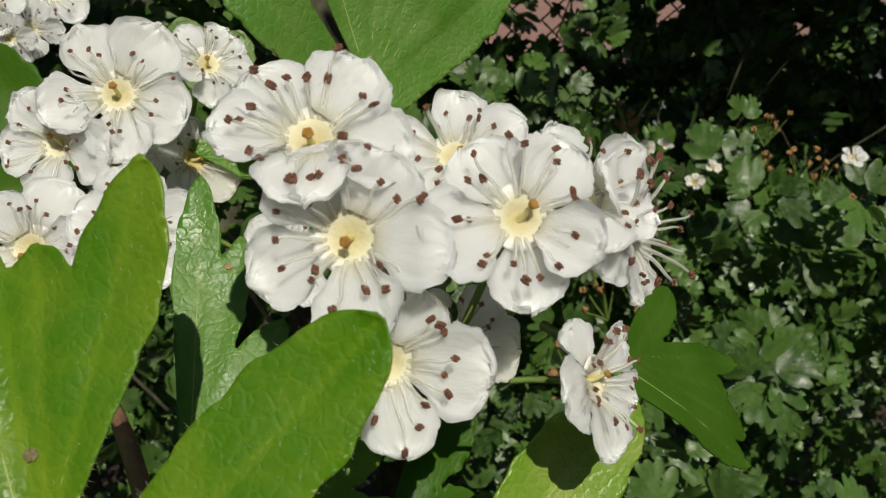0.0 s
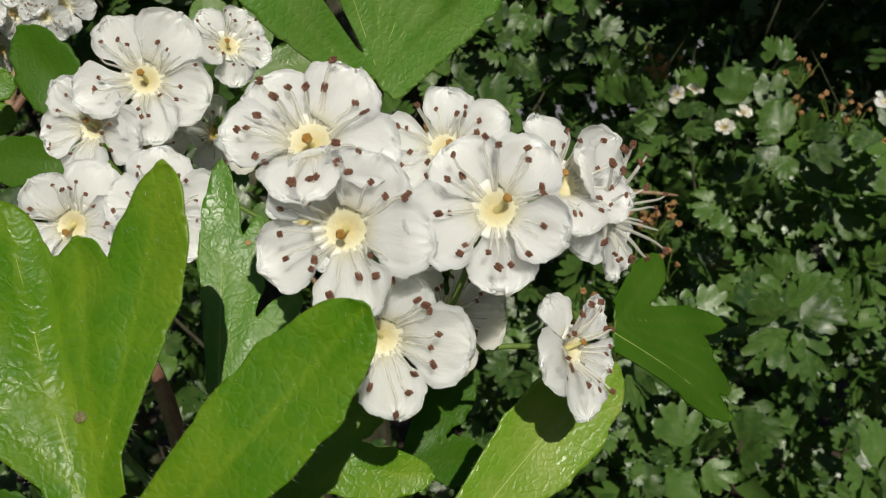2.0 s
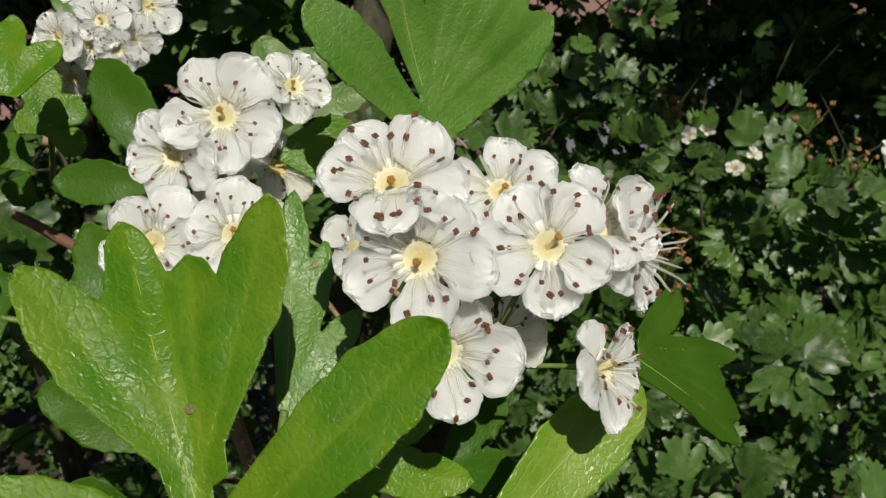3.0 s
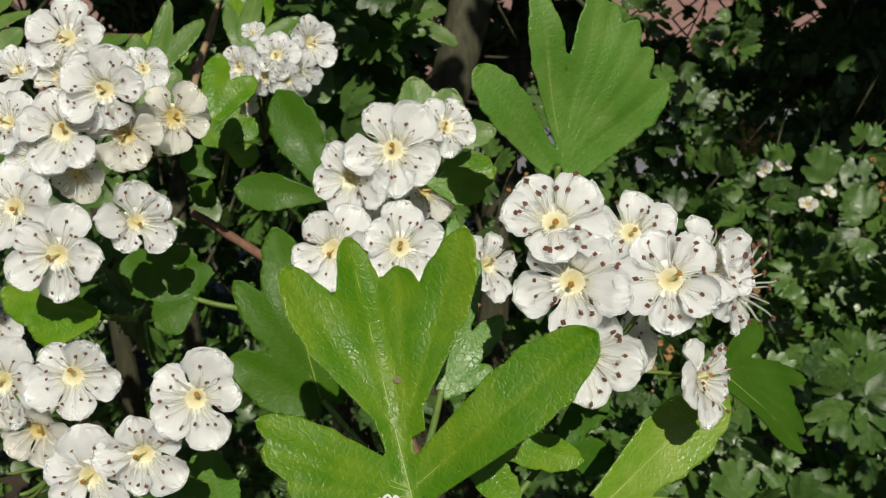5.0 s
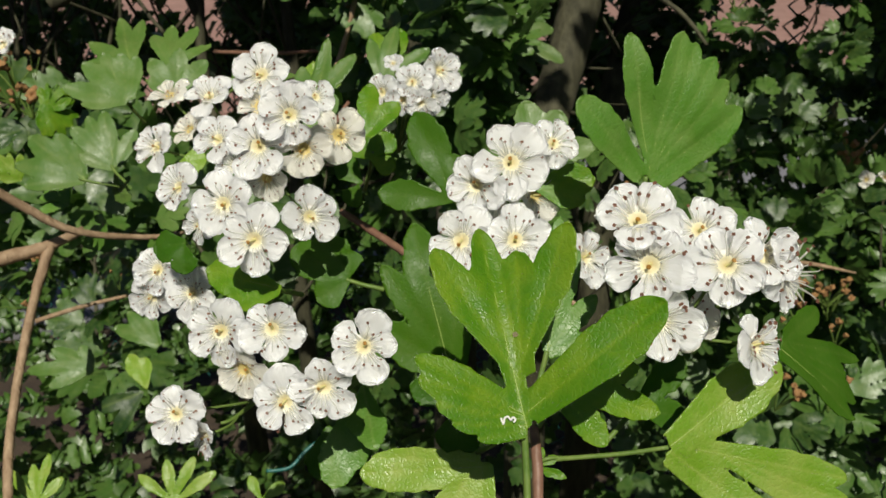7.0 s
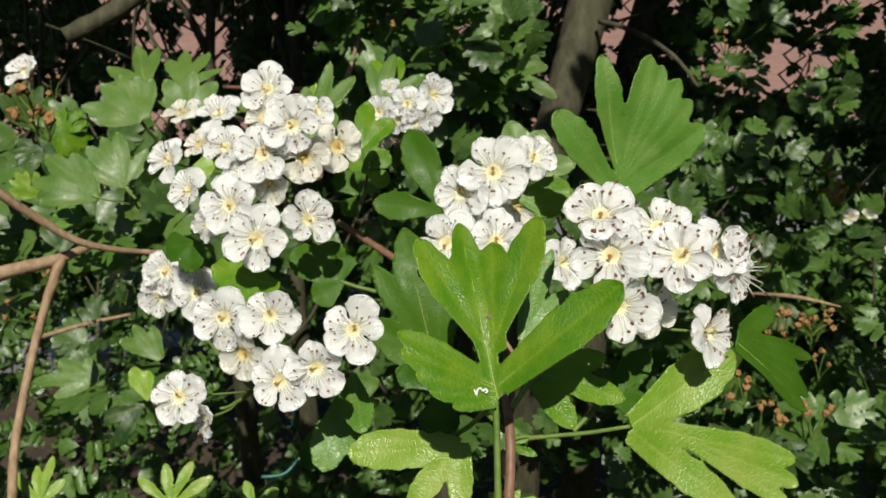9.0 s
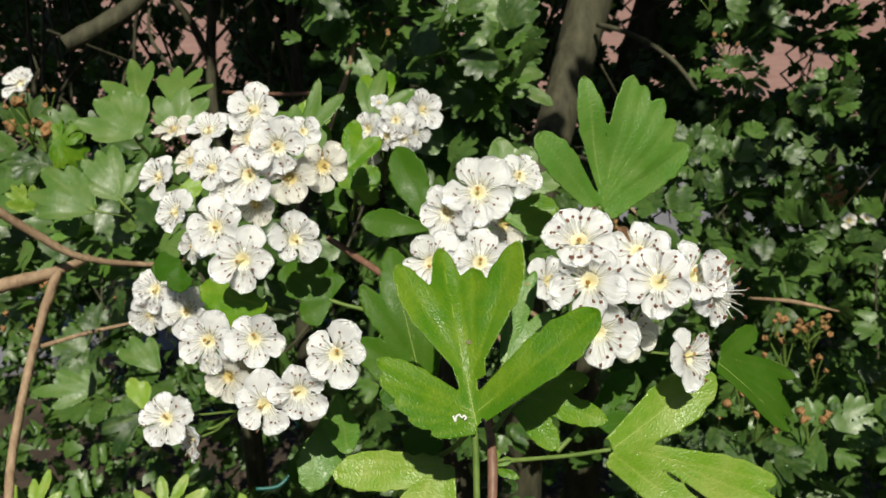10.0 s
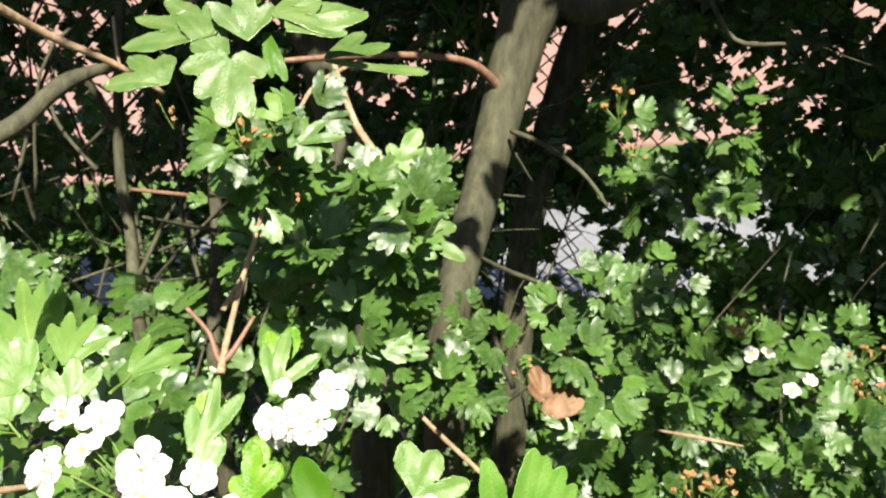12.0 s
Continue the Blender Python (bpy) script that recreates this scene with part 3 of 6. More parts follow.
def blade_spot(leaf, p, radius, material, name, label):
    """A small flat mark on a leaf's upper side near the point p of the world."""
    q = leaf.matrix_world.inverted() @ Vector(p)
    body = [c for c in leaf.children if c.name.startswith("blade")][0]
    near = min(body.data.vertices, key=lambda v: (v.co.x - q.x) ** 2 + (v.co.y - q.y) ** 2 - (1e-9 if v.co.z > q.z else 0))
    top = max(v.co.z for v in body.data.vertices if (v.co - near.co).length < 0.0006)
    rng = random.Random(3)
    verts = [(0, 0, 0.00004)] + [(radius * rng.uniform(0.8, 1.15) * math.cos(k * 0.45), radius * rng.uniform(0.8, 1.15) * math.sin(k * 0.45), 0) for k in range(14)]
    faces = [(0, k + 1, (k + 1) % 14 + 1) for k in range(14)]
    return part(name, mesh_of(name, verts, faces, material), leaf, Matrix.Translation((near.co.x, near.co.y, top + 0.00005)), label)


def squiggle(leaf, p, size):
    """A small white squiggle stuck on a leaf."""
    q = leaf.matrix_world.inverted() @ Vector(p)
    body = [c for c in leaf.children if c.name.startswith("blade")][0]
    near = min(body.data.vertices, key=lambda v: (v.co.x - q.x) ** 2 + (v.co.y - q.y) ** 2)
    top = max(v.co.z for v in body.data.vertices if (v.co - near.co).length < 0.0008)
    pts = [(-1.0, 0.5, 0), (-0.8, -0.3, 0.02), (-0.55, 0.35, 0.03), (-0.1, 0.55, 0.02), (0.2, 0.1, 0.05), (0.55, 0.35, 0.02), (0.8, 0.0, 0.03), (0.5, -0.25, 0.0)]
    v, f = tube([Vector(a) * size for a in pts], [size * 0.16] * 8, 6, 0.1, 2)
    ob = new("white_squiggle", mesh_of("white_squiggle", v, f, DROP))
    ob.matrix_world = leaf.matrix_world @ Matrix.Translation((near.co.x, near.co.y, top + size * 0.12))
    return tagged(ob, "small white squiggle stuck on the large leaf", "dropping")


# ---- ground ----
def slab(name, s0, s1, z, material, thick, label, category, u0=-14.0, u1=14.0):
    """A strip of ground beyond the fence, between the distances s0 and s1, laid at thirty degrees to the hedge."""
    u, n = Vector((math.cos(radians(30)), math.sin(radians(30)), 0)), Vector((-math.sin(radians(30)), math.cos(radians(30)), 0))
    corners = [u * a + n * s for a, s in ((u0, s0), (u1, s0), (u1, s1), (u0, s1))]
    verts = [c + Vector((0, 0, z)) for c in corners] + [c + Vector((0, 0, z - thick)) for c in corners]
    faces = [(0, 1, 2, 3), (7, 6, 5, 4)] + [(i, i + 4, (i + 1) % 4 + 4, (i + 1) % 4) for i in range(4)]
    return tagged(new(name, mesh_of(name, verts, faces, material, False)), label, category, kind="structure")


_n = 60
_v = [(-300 + 600 * i / _n, -300 + 600 * j / _n, 0.0) for i in range(_n + 1) for j in range(_n + 1)]
_f = [(i * (_n + 1) + j, (i + 1) * (_n + 1) + j, (i + 1) * (_n + 1) + j + 1, i * (_n + 1) + j + 1) for i in range(_n) for j in range(_n)]
tagged(new("ground", mesh_of("ground", _v, _f, SOIL)), "dark bare soil under the hedge", "ground", kind="structure")
slab("pavement", 2.0, 3.02, 0.03, PALE, 0.06, "sunlit pale grey concrete path beyond the fence", "pavement")
slab("lawn", 3.04, 3.80, 0.02, TURF, 0.05, "strip of short grass beyond the path", "grass")
slab("paving", 3.82, 40.0, 0.03, PINK, 0.06, "sunlit pinkish red paving far beyond the fence", "paving")

# unseen wall added behind the camera to cut low sky light on the hedge
_w = [(x, y, z) for z in (-0.2, 2.7) for x, y in ((-9.0, -2.6), (9.0, -2.6), (9.0, -2.4), (-9.0, -2.4))]
tagged(new("sky_block_wall", mesh_of("sky_block_wall", _w, [(0, 1, 5, 4), (1, 2, 6, 5), (2, 3, 7, 6), (3, 0, 4, 7), (4, 5, 6, 7), (3, 2, 1, 0)], PALE, False)),
       "added unseen grey wall behind, blocking low sky light", "wall", kind="structure")


# ---- branches, fence ----
def branch(name, points, radii, material, label, category, wobble=0.06, sides=8):
    v, f = tube(points, radii, sides, wobble, int(radii[0] * 1e6))
    return tagged(new(name, mesh_of(name, v, f, material)), label, category, kind="")


def tree(label, trunk, limbs=()):
    """A hawthorn tree: a trunk and its limbs, each (points, radii)."""
    top = tagged(empty("hawthorn_tree", Matrix.Translation(trunk[0][-1])), label, "tree")
    inv = top.matrix_world.inverted()
    for k, (points, radii) in enumerate([trunk, *limbs]):
        v, f = tube([inv @ Vector(p) for p in points], radii, 16, 0.05, 7 + k)
        part("limb" if k else "trunk", mesh_of("limb" if k else "trunk", v, f, BARK), top)
    return top


def chain_fence(y, x0, x1, z0, z1, pitch=0.055, r=0.0013):
    """Chain-link fence: each zigzag strand is a part."""
    fence = tagged(empty("chain_link_fence", Matrix.Translation((0, y, 0))), "green-coated chain-link wire fence behind the hedge", "fence")
    steps = int((z1 - z0) / (pitch / 2))
    pts = [((pitch / 2) * (k % 2) * 1.06, 0.0016 * (1 if k % 2 else -1), z0 + k * pitch / 2) for k in range(steps)]
    verts, faces = [], []
    for k, p in enumerate(pts):
        s, t = Vector((0, 1, 0)), Vector((1, 0, 0))
        verts += [Vector(p) + (s * math.cos(g) + t * math.sin(g) * 1.4) * r for g in (0.0, 1.57, 3.14, 4.71)]
        if k:
            o = 4 * (k - 1)
            faces += [(o + q, o + (q + 1) % 4, o + 4 + (q + 1) % 4, o + 4 + q) for q in range(4)]
    strand = mesh_of("wire_strand", verts, faces, WIRE)
    for k in range(int((x1 - x0) / (pitch / 2))):
        part("wire_strand", strand, fence, pose(x0 + k * pitch / 2, 0, 0, 0, 0, 0) @ Matrix.Diagonal((1 if k % 2 else -1, 1, 1, 1)))
    return fence


chain_fence(1.12, -1.3, 0.9, 0.2, 1.75)


# ---- hedge foliage ----
def leaf_card(seed):
    """A small lobed leaf, one long, folded along its midrib: outline points and faces."""
    r = random.Random(seed)
    half = [(0.02, 0.0), (0.10, 0.10), (0.34, 0.22), (0.42, 0.42), (0.22, 0.42), (0.30, 0.60), (0.36, 0.78), (0.17, 0.70), (0.14, 0.90), (0.06, 1.0)]
    half = [(x * r.uniform(0.85, 1.15), y * r.uniform(0.95, 1.05)) for x, y in half]
    other = [(-x * r.uniform(0.85, 1.15), y) for x, y in half]
    lift = lambda x, y: 0.30 * abs(x) - 0.22 * y * y
    mid = [(0, y * 0.98, -0.22 * y * y) for _, y in half]
    k = len(half)
    verts = mid + [(x, y, lift(x, y)) for x, y in half] + [(x, y, lift(x, y)) for x, y in other]
    faces = []
    for i in range(k - 1):
        faces += [(i, k + i, k + i + 1, i + 1), (i, i + 1, 2 * k + i + 1, 2 * k + i)]
    return np.array(verts), faces


CARDS = [leaf_card(s) for s in range(6)]


def fine_card(seed):
    v, f, *_ = blade(usual_lobes(30, 30, seed), 15, 0.12, 0.16, 0.6, seed, 0.0002, True)
    return np.array(v) / 0.03, f


FINE_CARDS = [fine_card(80 + s) for s in range(6)]


def foliage(name, label, count, centre, spread, size, seed, toward=(0.1, -0.6, 0.7), wild=0.6, material=None, fine=False, keep=None):
    """Many small leaves in tufts inside a soft box: ONE object."""
    rng = np.random.default_rng(seed)
    verts, faces, o = [], [], 0
    tufts = max(1, count // 6)
    cards = FINE_CARDS if fine else CARDS
    for _ in range(tufts):
        c = np.array(centre) + (rng.random(3) * 2 - 1) * np.array(spread)
        if keep is not None and not keep(c):
            continue
        axis = Vector(rng.normal(size=3)) * 0.6 + Vector(toward)
        axis.normalize()
        for q in range(6):
            v, f = cards[rng.integers(len(cards))]
            nrm = (Vector(toward) + Vector(rng.normal(size=3)) * wild).normalized()
            y = Vector(rng.normal(size=3)) + axis * 0.3
            y = (y - nrm * y.dot(nrm)).normalized()
            x = y.cross(nrm)
            s = size * rng.uniform(0.6, 1.25)
            m = np.array((x, y, nrm)) * s
            verts.append(v @ m + c + np.array(y) * s * 0.25 + rng.normal(size=3) * size * 0.18)
            faces += [tuple(i + o for i in t) for t in f]
            o += len(v)
    if not verts:
        return None
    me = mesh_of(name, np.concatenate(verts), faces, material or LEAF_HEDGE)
    return tagged(new(name, me), label, "foliage", kind="stuff")


def bush_leaf(seed):
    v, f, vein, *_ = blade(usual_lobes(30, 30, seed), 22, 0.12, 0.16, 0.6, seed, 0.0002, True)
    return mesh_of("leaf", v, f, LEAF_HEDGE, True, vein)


BUSH_LEAVES = [bush_leaf(60 + s) for s in range(7)]


def bush(name, label, count, centre, spread, seed, size=0.8, toward=(0.15, -0.55, 0.75), wild=0.55, keep=None):
    """A leafy bush: every leaf is a part. Leaves stand in tufts on hidden shoots."""
    rng = random.Random(seed)
    top = tagged(empty(name, Matrix.Translation((centre[0], centre[1], centre[2] - spread[2]))), label, "bush")
    inv = top.matrix_world.inverted()
    made = 0
    while made < count:
        c = Vector([m + rng.uniform(-1, 1) * s for m, s in zip(centre, spread)])
        if keep is not None and not keep(c):
            continue
        grow = (Vector(toward) + Vector((rng.gauss(0, 0.5), rng.gauss(0, 0.4), rng.gauss(0, 0.4)))).normalized()
        for q in range(rng.randint(4, 7)):
            g = q * 2.4 + rng.uniform(-0.4, 0.4)
            a = grow.orthogonal().normalized()
            out = (a * math.cos(g) + grow.cross(a) * math.sin(g) + grow * rng.uniform(0.1, 0.7)).normalized()
            nrm = grow + Vector(toward) * 0.6 + Vector((rng.gauss(0, wild), rng.gauss(0, wild), rng.gauss(0, wild)))
            foot = c + out * 0.006
            m = leaf_pose(foot, foot + out, nrm) @ Matrix.Scale(size * rng.uniform(0.6, 1.2), 4)
            part("leaf", rng.choice(BUSH_LEAVES), top, inv @ m)
            made += 1
    return top


def tangle(name, label, count, centre, spread, seed, material, r=0.0016, length=0.3, lean=(0, 0, 1)):
    """A thicket of thin bare twigs, each one a part."""
    rng = random.Random(seed)
    top = tagged(empty(name, Matrix.Translation(centre)), label, "thicket")
    for k in range(count):
        c = Vector([rng.uniform(-1, 1) * s for s in spread])
        d = (Vector(lean) + Vector([rng.gauss(0, 0.8) for _ in range(3)])).normalized()
        bend = Vector([rng.gauss(0, 0.12) for _ in range(3)])
        ln = length * rng.uniform(0.5, 1.4)
        w = r * rng.uniform(0.5, 1.6)
        v, f = tube([c - d * ln / 2, c + bend * ln, c + d * ln / 2 + bend * ln * 0.5], [w, w * 0.8, w * 0.45], 5, 0.1, k)
        part("twig", mesh_of("twig", v, f, material), top)
    return top


# gaps in the far foliage through which the sunlit ground shows: x, z, half width, half height at the fence
GAPS = [(-0.273, 1.09, 0.03, 0.04), (-0.09, 1.10, 0.018, 0.09), (-0.117, 0.866, 0.03, 0.025), (-0.783, 1.036, 0.046, 0.052), (-0.687, 1.023, 0.043, 0.036),
        (-0.750, 0.969, 0.034, 0.028), (-0.771, 1.114, 0.021, 0.023), (-0.707, 1.133, 0.021, 0.022), (-0.698, 1.088, 0.024, 0.026), (-0.642, 0.971, 0.029, 0.022), (-0.759, 0.922, 0.039, 0.023),
        (-0.660, 0.911, 0.051, 0.025), (-0.089, 1.127, 0.024, 0.023), (-0.099, 1.079, 0.022, 0.034), (-0.000, 1.175, 0.023, 0.034), (0.025, 1.148, 0.024, 0.020), (0.127, 1.149, 0.022, 0.020),
        (0.116, 1.123, 0.031, 0.024), (0.144, 1.115, 0.025, 0.025), (0.173, 1.055, 0.020, 0.020), (0.191, 1.060, 0.021, 0.023), (0.017, 1.027, 0.033, 0.025), (-0.039, 1.118, 0.019, 0.018),
        (0.089, 0.984, 0.026, 0.021), (-0.273, 1.083, 0.031, 0.028), (-0.027, 0.930, 0.052, 0.037), (-0.043, 0.860, 0.053, 0.046), (0.013, 0.884, 0.042, 0.039), (0.096, 0.887, 0.027, 0.025),
        (-0.742, 0.745, 0.048, 0.044), (-0.651, 0.782, 0.032, 0.025), (-0.554, 0.818, 0.025, 0.025), (0.054, 0.951, 0.026, 0.021), (0.121, 0.951, 0.024, 0.022), (0.158, 0.963, 0.025, 0.022),
        (0.215, 1.092, 0.018, 0.018)]


# the same, for gaps that open towards a lower place in front of the hedge
LOW_GAPS = [(0.056, 1.038, 0.062, 0.041), (0.101, 1.028, 0.051, 0.030), (-0.785, 1.042, 0.034, 0.030), (-0.666, 1.059, 0.035, 0.029), (-0.724, 1.006, 0.031, 0.026),
            (-0.575, 1.058, 0.022, 0.022), (-0.655, 0.994, 0.027, 0.024), (-0.107, 1.088, 0.022, 0.025)]


def no_gap(c):
    """True where the far foliage is closed, as seen from in front of the hedge."""
    for eye, gaps in ((Vector((0.008, -0.035, 1.309)), GAPS), (Vector((0.010, -0.071, 1.239)), LOW_GAPS)):
        t = (0.92 - eye.y) / (c[1] - eye.y)
        x, z = eye.x + (c[0] - eye.x) * t, eye.z + (c[2] - eye.z) * t
        if any(((x - gx) / gw) ** 2 + ((z - gz) / gh) ** 2 < 1.0 for gx, gz, gw, gh in gaps):
            return False
    return True


bush("hawthorn_bush", "sunlit hawthorn hedge with glossy lobed leaves", 170, (0.15, 0.44, 0.955), (0.16, 0.06, 0.075), 1, 0.58, wild=0.8)
bush("hawthorn_bush", "sunlit hawthorn shoots under spent blossom", 56, (0.166, 0.368, 1.038), (0.042, 0.028, 0.026), 43, 0.62, wild=0.5)
bush("hawthorn_bush", "hawthorn shoots with faded flowers in half sun", 105, (0.088, 0.43, 1.032), (0.075, 0.045, 0.034), 41, 0.52, wild=0.8)
bush("hawthorn_bush", "leafy hawthorn shoots in front of the trunk", 230, (-0.122, 0.335, 1.11), (0.048, 0.045, 0.08), 2, 0.58)
bush("hawthorn_bush", "low hawthorn shoots in half shade", 70, (0.06, 0.47, 0.915), (0.08, 0.06, 0.05), 3, 0.65)
bush("hawthorn_bush", "sunlit hawthorn shoots beside the tan twigs", 165, (-0.30, 0.26, 1.045), (0.11, 0.06, 0.058), 4, 0.85)
bush("hawthorn_bush", "sunlit low hawthorn shoots with spent blossom", 48, (0.115, 0.30, 0.985), (0.065, 0.04, 0.055), 22, 0.66)
bush("hawthorn_bush", "leafy shoots with spent blossom above the cluster", 52, (-0.145, 0.285, 1.192), (0.035, 0.025, 0.026), 44, 0.55)
bush("hawthorn_bush", "leafy hawthorn twig end in front of the trunk", 36, (-0.088, 0.325, 1.168), (0.030, 0.025, 0.022), 45, 0.55)
bush("hawthorn_bush", "dim hawthorn shoots in front of the dark hedge", 28, (0.030, 0.43, 1.088), (0.030, 0.03, 0.016), 46, 0.5, wild=0.6)
bush("hawthorn_bush", "leafy shoots hiding the foot of the trunk", 60, (-0.083, 0.420, 1.018), (0.035, 0.030, 0.048), 51, 0.5)
bush("hawthorn_bush", "bright hawthorn shoots in front of the pale path", 24, (0.024, 0.400, 1.058), (0.050, 0.030, 0.020), 52, 0.62, wild=0.45)
bush("hawthorn_bush", "young hawthorn shoots in front of the fence", 90, (0.05, 0.62, 1.12), (0.06, 0.05, 0.05), 12, 0.6)
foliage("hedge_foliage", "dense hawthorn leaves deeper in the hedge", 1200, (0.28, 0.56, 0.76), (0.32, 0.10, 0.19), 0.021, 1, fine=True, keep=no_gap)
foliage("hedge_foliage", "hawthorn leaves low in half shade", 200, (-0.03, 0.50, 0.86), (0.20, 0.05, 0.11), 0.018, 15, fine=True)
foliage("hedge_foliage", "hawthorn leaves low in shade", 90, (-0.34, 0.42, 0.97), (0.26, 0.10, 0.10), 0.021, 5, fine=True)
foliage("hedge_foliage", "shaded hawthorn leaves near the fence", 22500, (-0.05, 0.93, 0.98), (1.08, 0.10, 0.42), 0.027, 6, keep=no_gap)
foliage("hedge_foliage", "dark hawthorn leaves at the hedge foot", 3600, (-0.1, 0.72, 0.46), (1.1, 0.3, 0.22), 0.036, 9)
# added leaf mass above the view, keeps sun off the far hedge
foliage("hedge_canopy", "added hawthorn leaf mass overhead, out of view, shading the hedge", 9500, (-0.1, 0.74, 1.72), (1.4, 0.46, 0.20), 0.065, 8, toward=(0, 0, 1))
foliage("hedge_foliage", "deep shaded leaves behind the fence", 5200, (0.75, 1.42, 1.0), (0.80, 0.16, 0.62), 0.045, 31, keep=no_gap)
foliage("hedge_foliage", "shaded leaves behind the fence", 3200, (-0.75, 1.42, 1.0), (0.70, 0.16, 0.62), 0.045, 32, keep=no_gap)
# loose leaves added above the view to break the sun into dapples
foliage("hedge_canopy", "added sparse hawthorn sprays out of view, dappling the hedge", 130, (0.22, 0.28, 1.56), (0.62, 0.22, 0.07), 0.042, 77, toward=(0, -0.3, 1), fine=True)
tangle("twig_thicket", "tangled bare brown twigs inside the hedge", 130, (-0.55, 0.80, 1.0), (0.45, 0.10, 0.25), 3, BARK, 0.0022)
tangle("twig_thicket", "tangled thin twigs inside the hedge", 36, (0.1, 0.80, 1.05), (0.3, 0.1, 0.2), 4, BARK, 0.0011)


# ---- the front cluster ----
flower((-0.0038, 0.0520, 1.1897), (0.02, -0.58, 0.81), 0.0128, 36, "front blossom cluster", (0.0035, 0.0566, 1.1677), 8, reach=1.1, sacs=1.0)
flower((-0.0012, 0.0487, 1.1844), (0.07, -0.84, 0.53), 0.0127, 43, "front blossom cluster", (0.0035, 0.0566, 1.1677), 10, sacs=1.0)
flower((0.0094, 0.0508, 1.1849), (0.14, -0.78, 0.61), 0.0120, 28, "front blossom cluster", (0.0035, 0.0566, 1.1677), 14, sacs=1.0)
flower((0.0010, 0.0469, 1.1764), (0.19, -0.86, 0.47), 0.0118, 37, "front blossom cluster", (0.0035, 0.0566, 1.1677), 12, reach=1.2, sacs=1.0)
flower((0.0156, 0.0540, 1.1701), (0.80, -0.50, 0.33), 0.0108, 10, "front blossom cluster", (0.0035, 0.0566, 1.1677), 2, reach=1.2, sacs=1.0)
flower((0.0187, 0.0614, 1.1791), (0.82, -0.46, 0.33), 0.0125, 14, "front blossom cluster", (0.0035, 0.0566, 1.1677), -2, reach=1.35, sacs=1.0)
flower((0.0146, 0.0603, 1.1823), (0.50, -0.56, 0.66), 0.0117, 3, "front blossom cluster", (0.0035, 0.0566, 1.1677), 25, sacs=1.0)
flower((0.0051, 0.0599, 1.1856), (0.10, -0.70, 0.71), 0.0107, 2, "front blossom cluster", (0.0035, 0.0566, 1.1677), 20, sacs=1.0)
flower((0.0052, 0.0553, 1.1723), (0.42, -0.71, 0.57), 0.0098, 28, "front blossom cluster", (0.0035, 0.0566, 1.1677), 14, old=True, sacs=1.0)

# ---- the small cluster behind it ----
flower((-0.0305, 0.0849, 1.1832), (0.26, -0.79, 0.55), 0.0146, 27, "middle blossom cluster", (-0.0322, 0.0972, 1.1626), 12)
flower((-0.0367, 0.0825, 1.1786), (-0.13, -0.89, 0.43), 0.0125, 41, "middle blossom cluster", (-0.0322, 0.0972, 1.1626), 12)
flower((-0.0372, 0.0738, 1.1707), (0.17, -0.85, 0.50), 0.0136, 41, "middle blossom cluster", (-0.0322, 0.0972, 1.1626), 12)
flower((-0.0266, 0.0733, 1.1726), (0.30, -0.75, 0.59), 0.0132, 64, "middle blossom cluster", (-0.0322, 0.0972, 1.1626), 12)
flower((-0.0244, 0.0964, 1.1836), (0.52, -0.59, 0.62), 0.0111, 21, "middle blossom cluster", (-0.0322, 0.0972, 1.1626), 12)
flower((-0.0276, 0.0957, 1.1721), (0.66, -0.58, 0.47), 0.0113, 63, "middle blossom cluster", (-0.0322, 0.0972, 1.1626), 12, old=True)
flower((-0.0346, 0.0909, 1.1722), (0.21, -0.97, 0.11), 0.0101, 7, "middle blossom cluster", (-0.0322, 0.0972, 1.1626), 12, old=True)
flower((-0.0150, 0.0870, 1.1636), (0.73, -0.52, 0.45), 0.0120, 35, "middle blossom cluster", (-0.0322, 0.0972, 1.1626), 12)

# ---- the large upper cluster ----
flower((-0.0806, 0.0811, 1.1978), (0.20, -0.80, 0.55), 0.0116, 0, "large blossom cluster", (-0.0898, 0.0938, 1.1712), 12)
flower((-0.0795, 0.0773, 1.1927), (0.10, -0.70, 0.70), 0.0104, 29, "large blossom cluster", (-0.0898, 0.0938, 1.1712), 12, old=True)
flower((-0.0722, 0.0756, 1.1920), (0.25, -0.86, 0.45), 0.0125, 58, "large blossom cluster", (-0.0898, 0.0938, 1.1712), 12)
flower((-0.0778, 0.0719, 1.1863), (0.20, -0.88, 0.42), 0.0133, 15, "large blossom cluster", (-0.0898, 0.0938, 1.1712), 12)
flower((-0.0866, 0.0719, 1.1868), (-0.05, -0.80, 0.60), 0.0098, 44, "large blossom cluster", (-0.0898, 0.0938, 1.1712), 12)
flower((-0.0699, 0.0756, 1.1852), (0.35, -0.90, 0.20), 0.0109, 1, "large blossom cluster", (-0.0898, 0.0938, 1.1712), 12, old=True)
flower((-0.0658, 0.0831, 1.1859), (0.55, -0.70, 0.42), 0.0115, 30, "large blossom cluster", (-0.0898, 0.0938, 1.1712), 12, old=True)
flower((-0.0768, 0.0720, 1.1797), (0.20, -0.97, 0.05), 0.0096, 59, "large blossom cluster", (-0.0898, 0.0938, 1.1712), 12, old=True)
flower((-0.0813, 0.0628, 1.1776), (0.15, -0.86, 0.46), 0.0124, 16, "large blossom cluster", (-0.0898, 0.0938, 1.1712), 12)
flower((-0.0931, 0.0659, 1.1783), (-0.15, -0.86, 0.45), 0.0099, 45, "large blossom cluster", (-0.0898, 0.0938, 1.1712), 12)
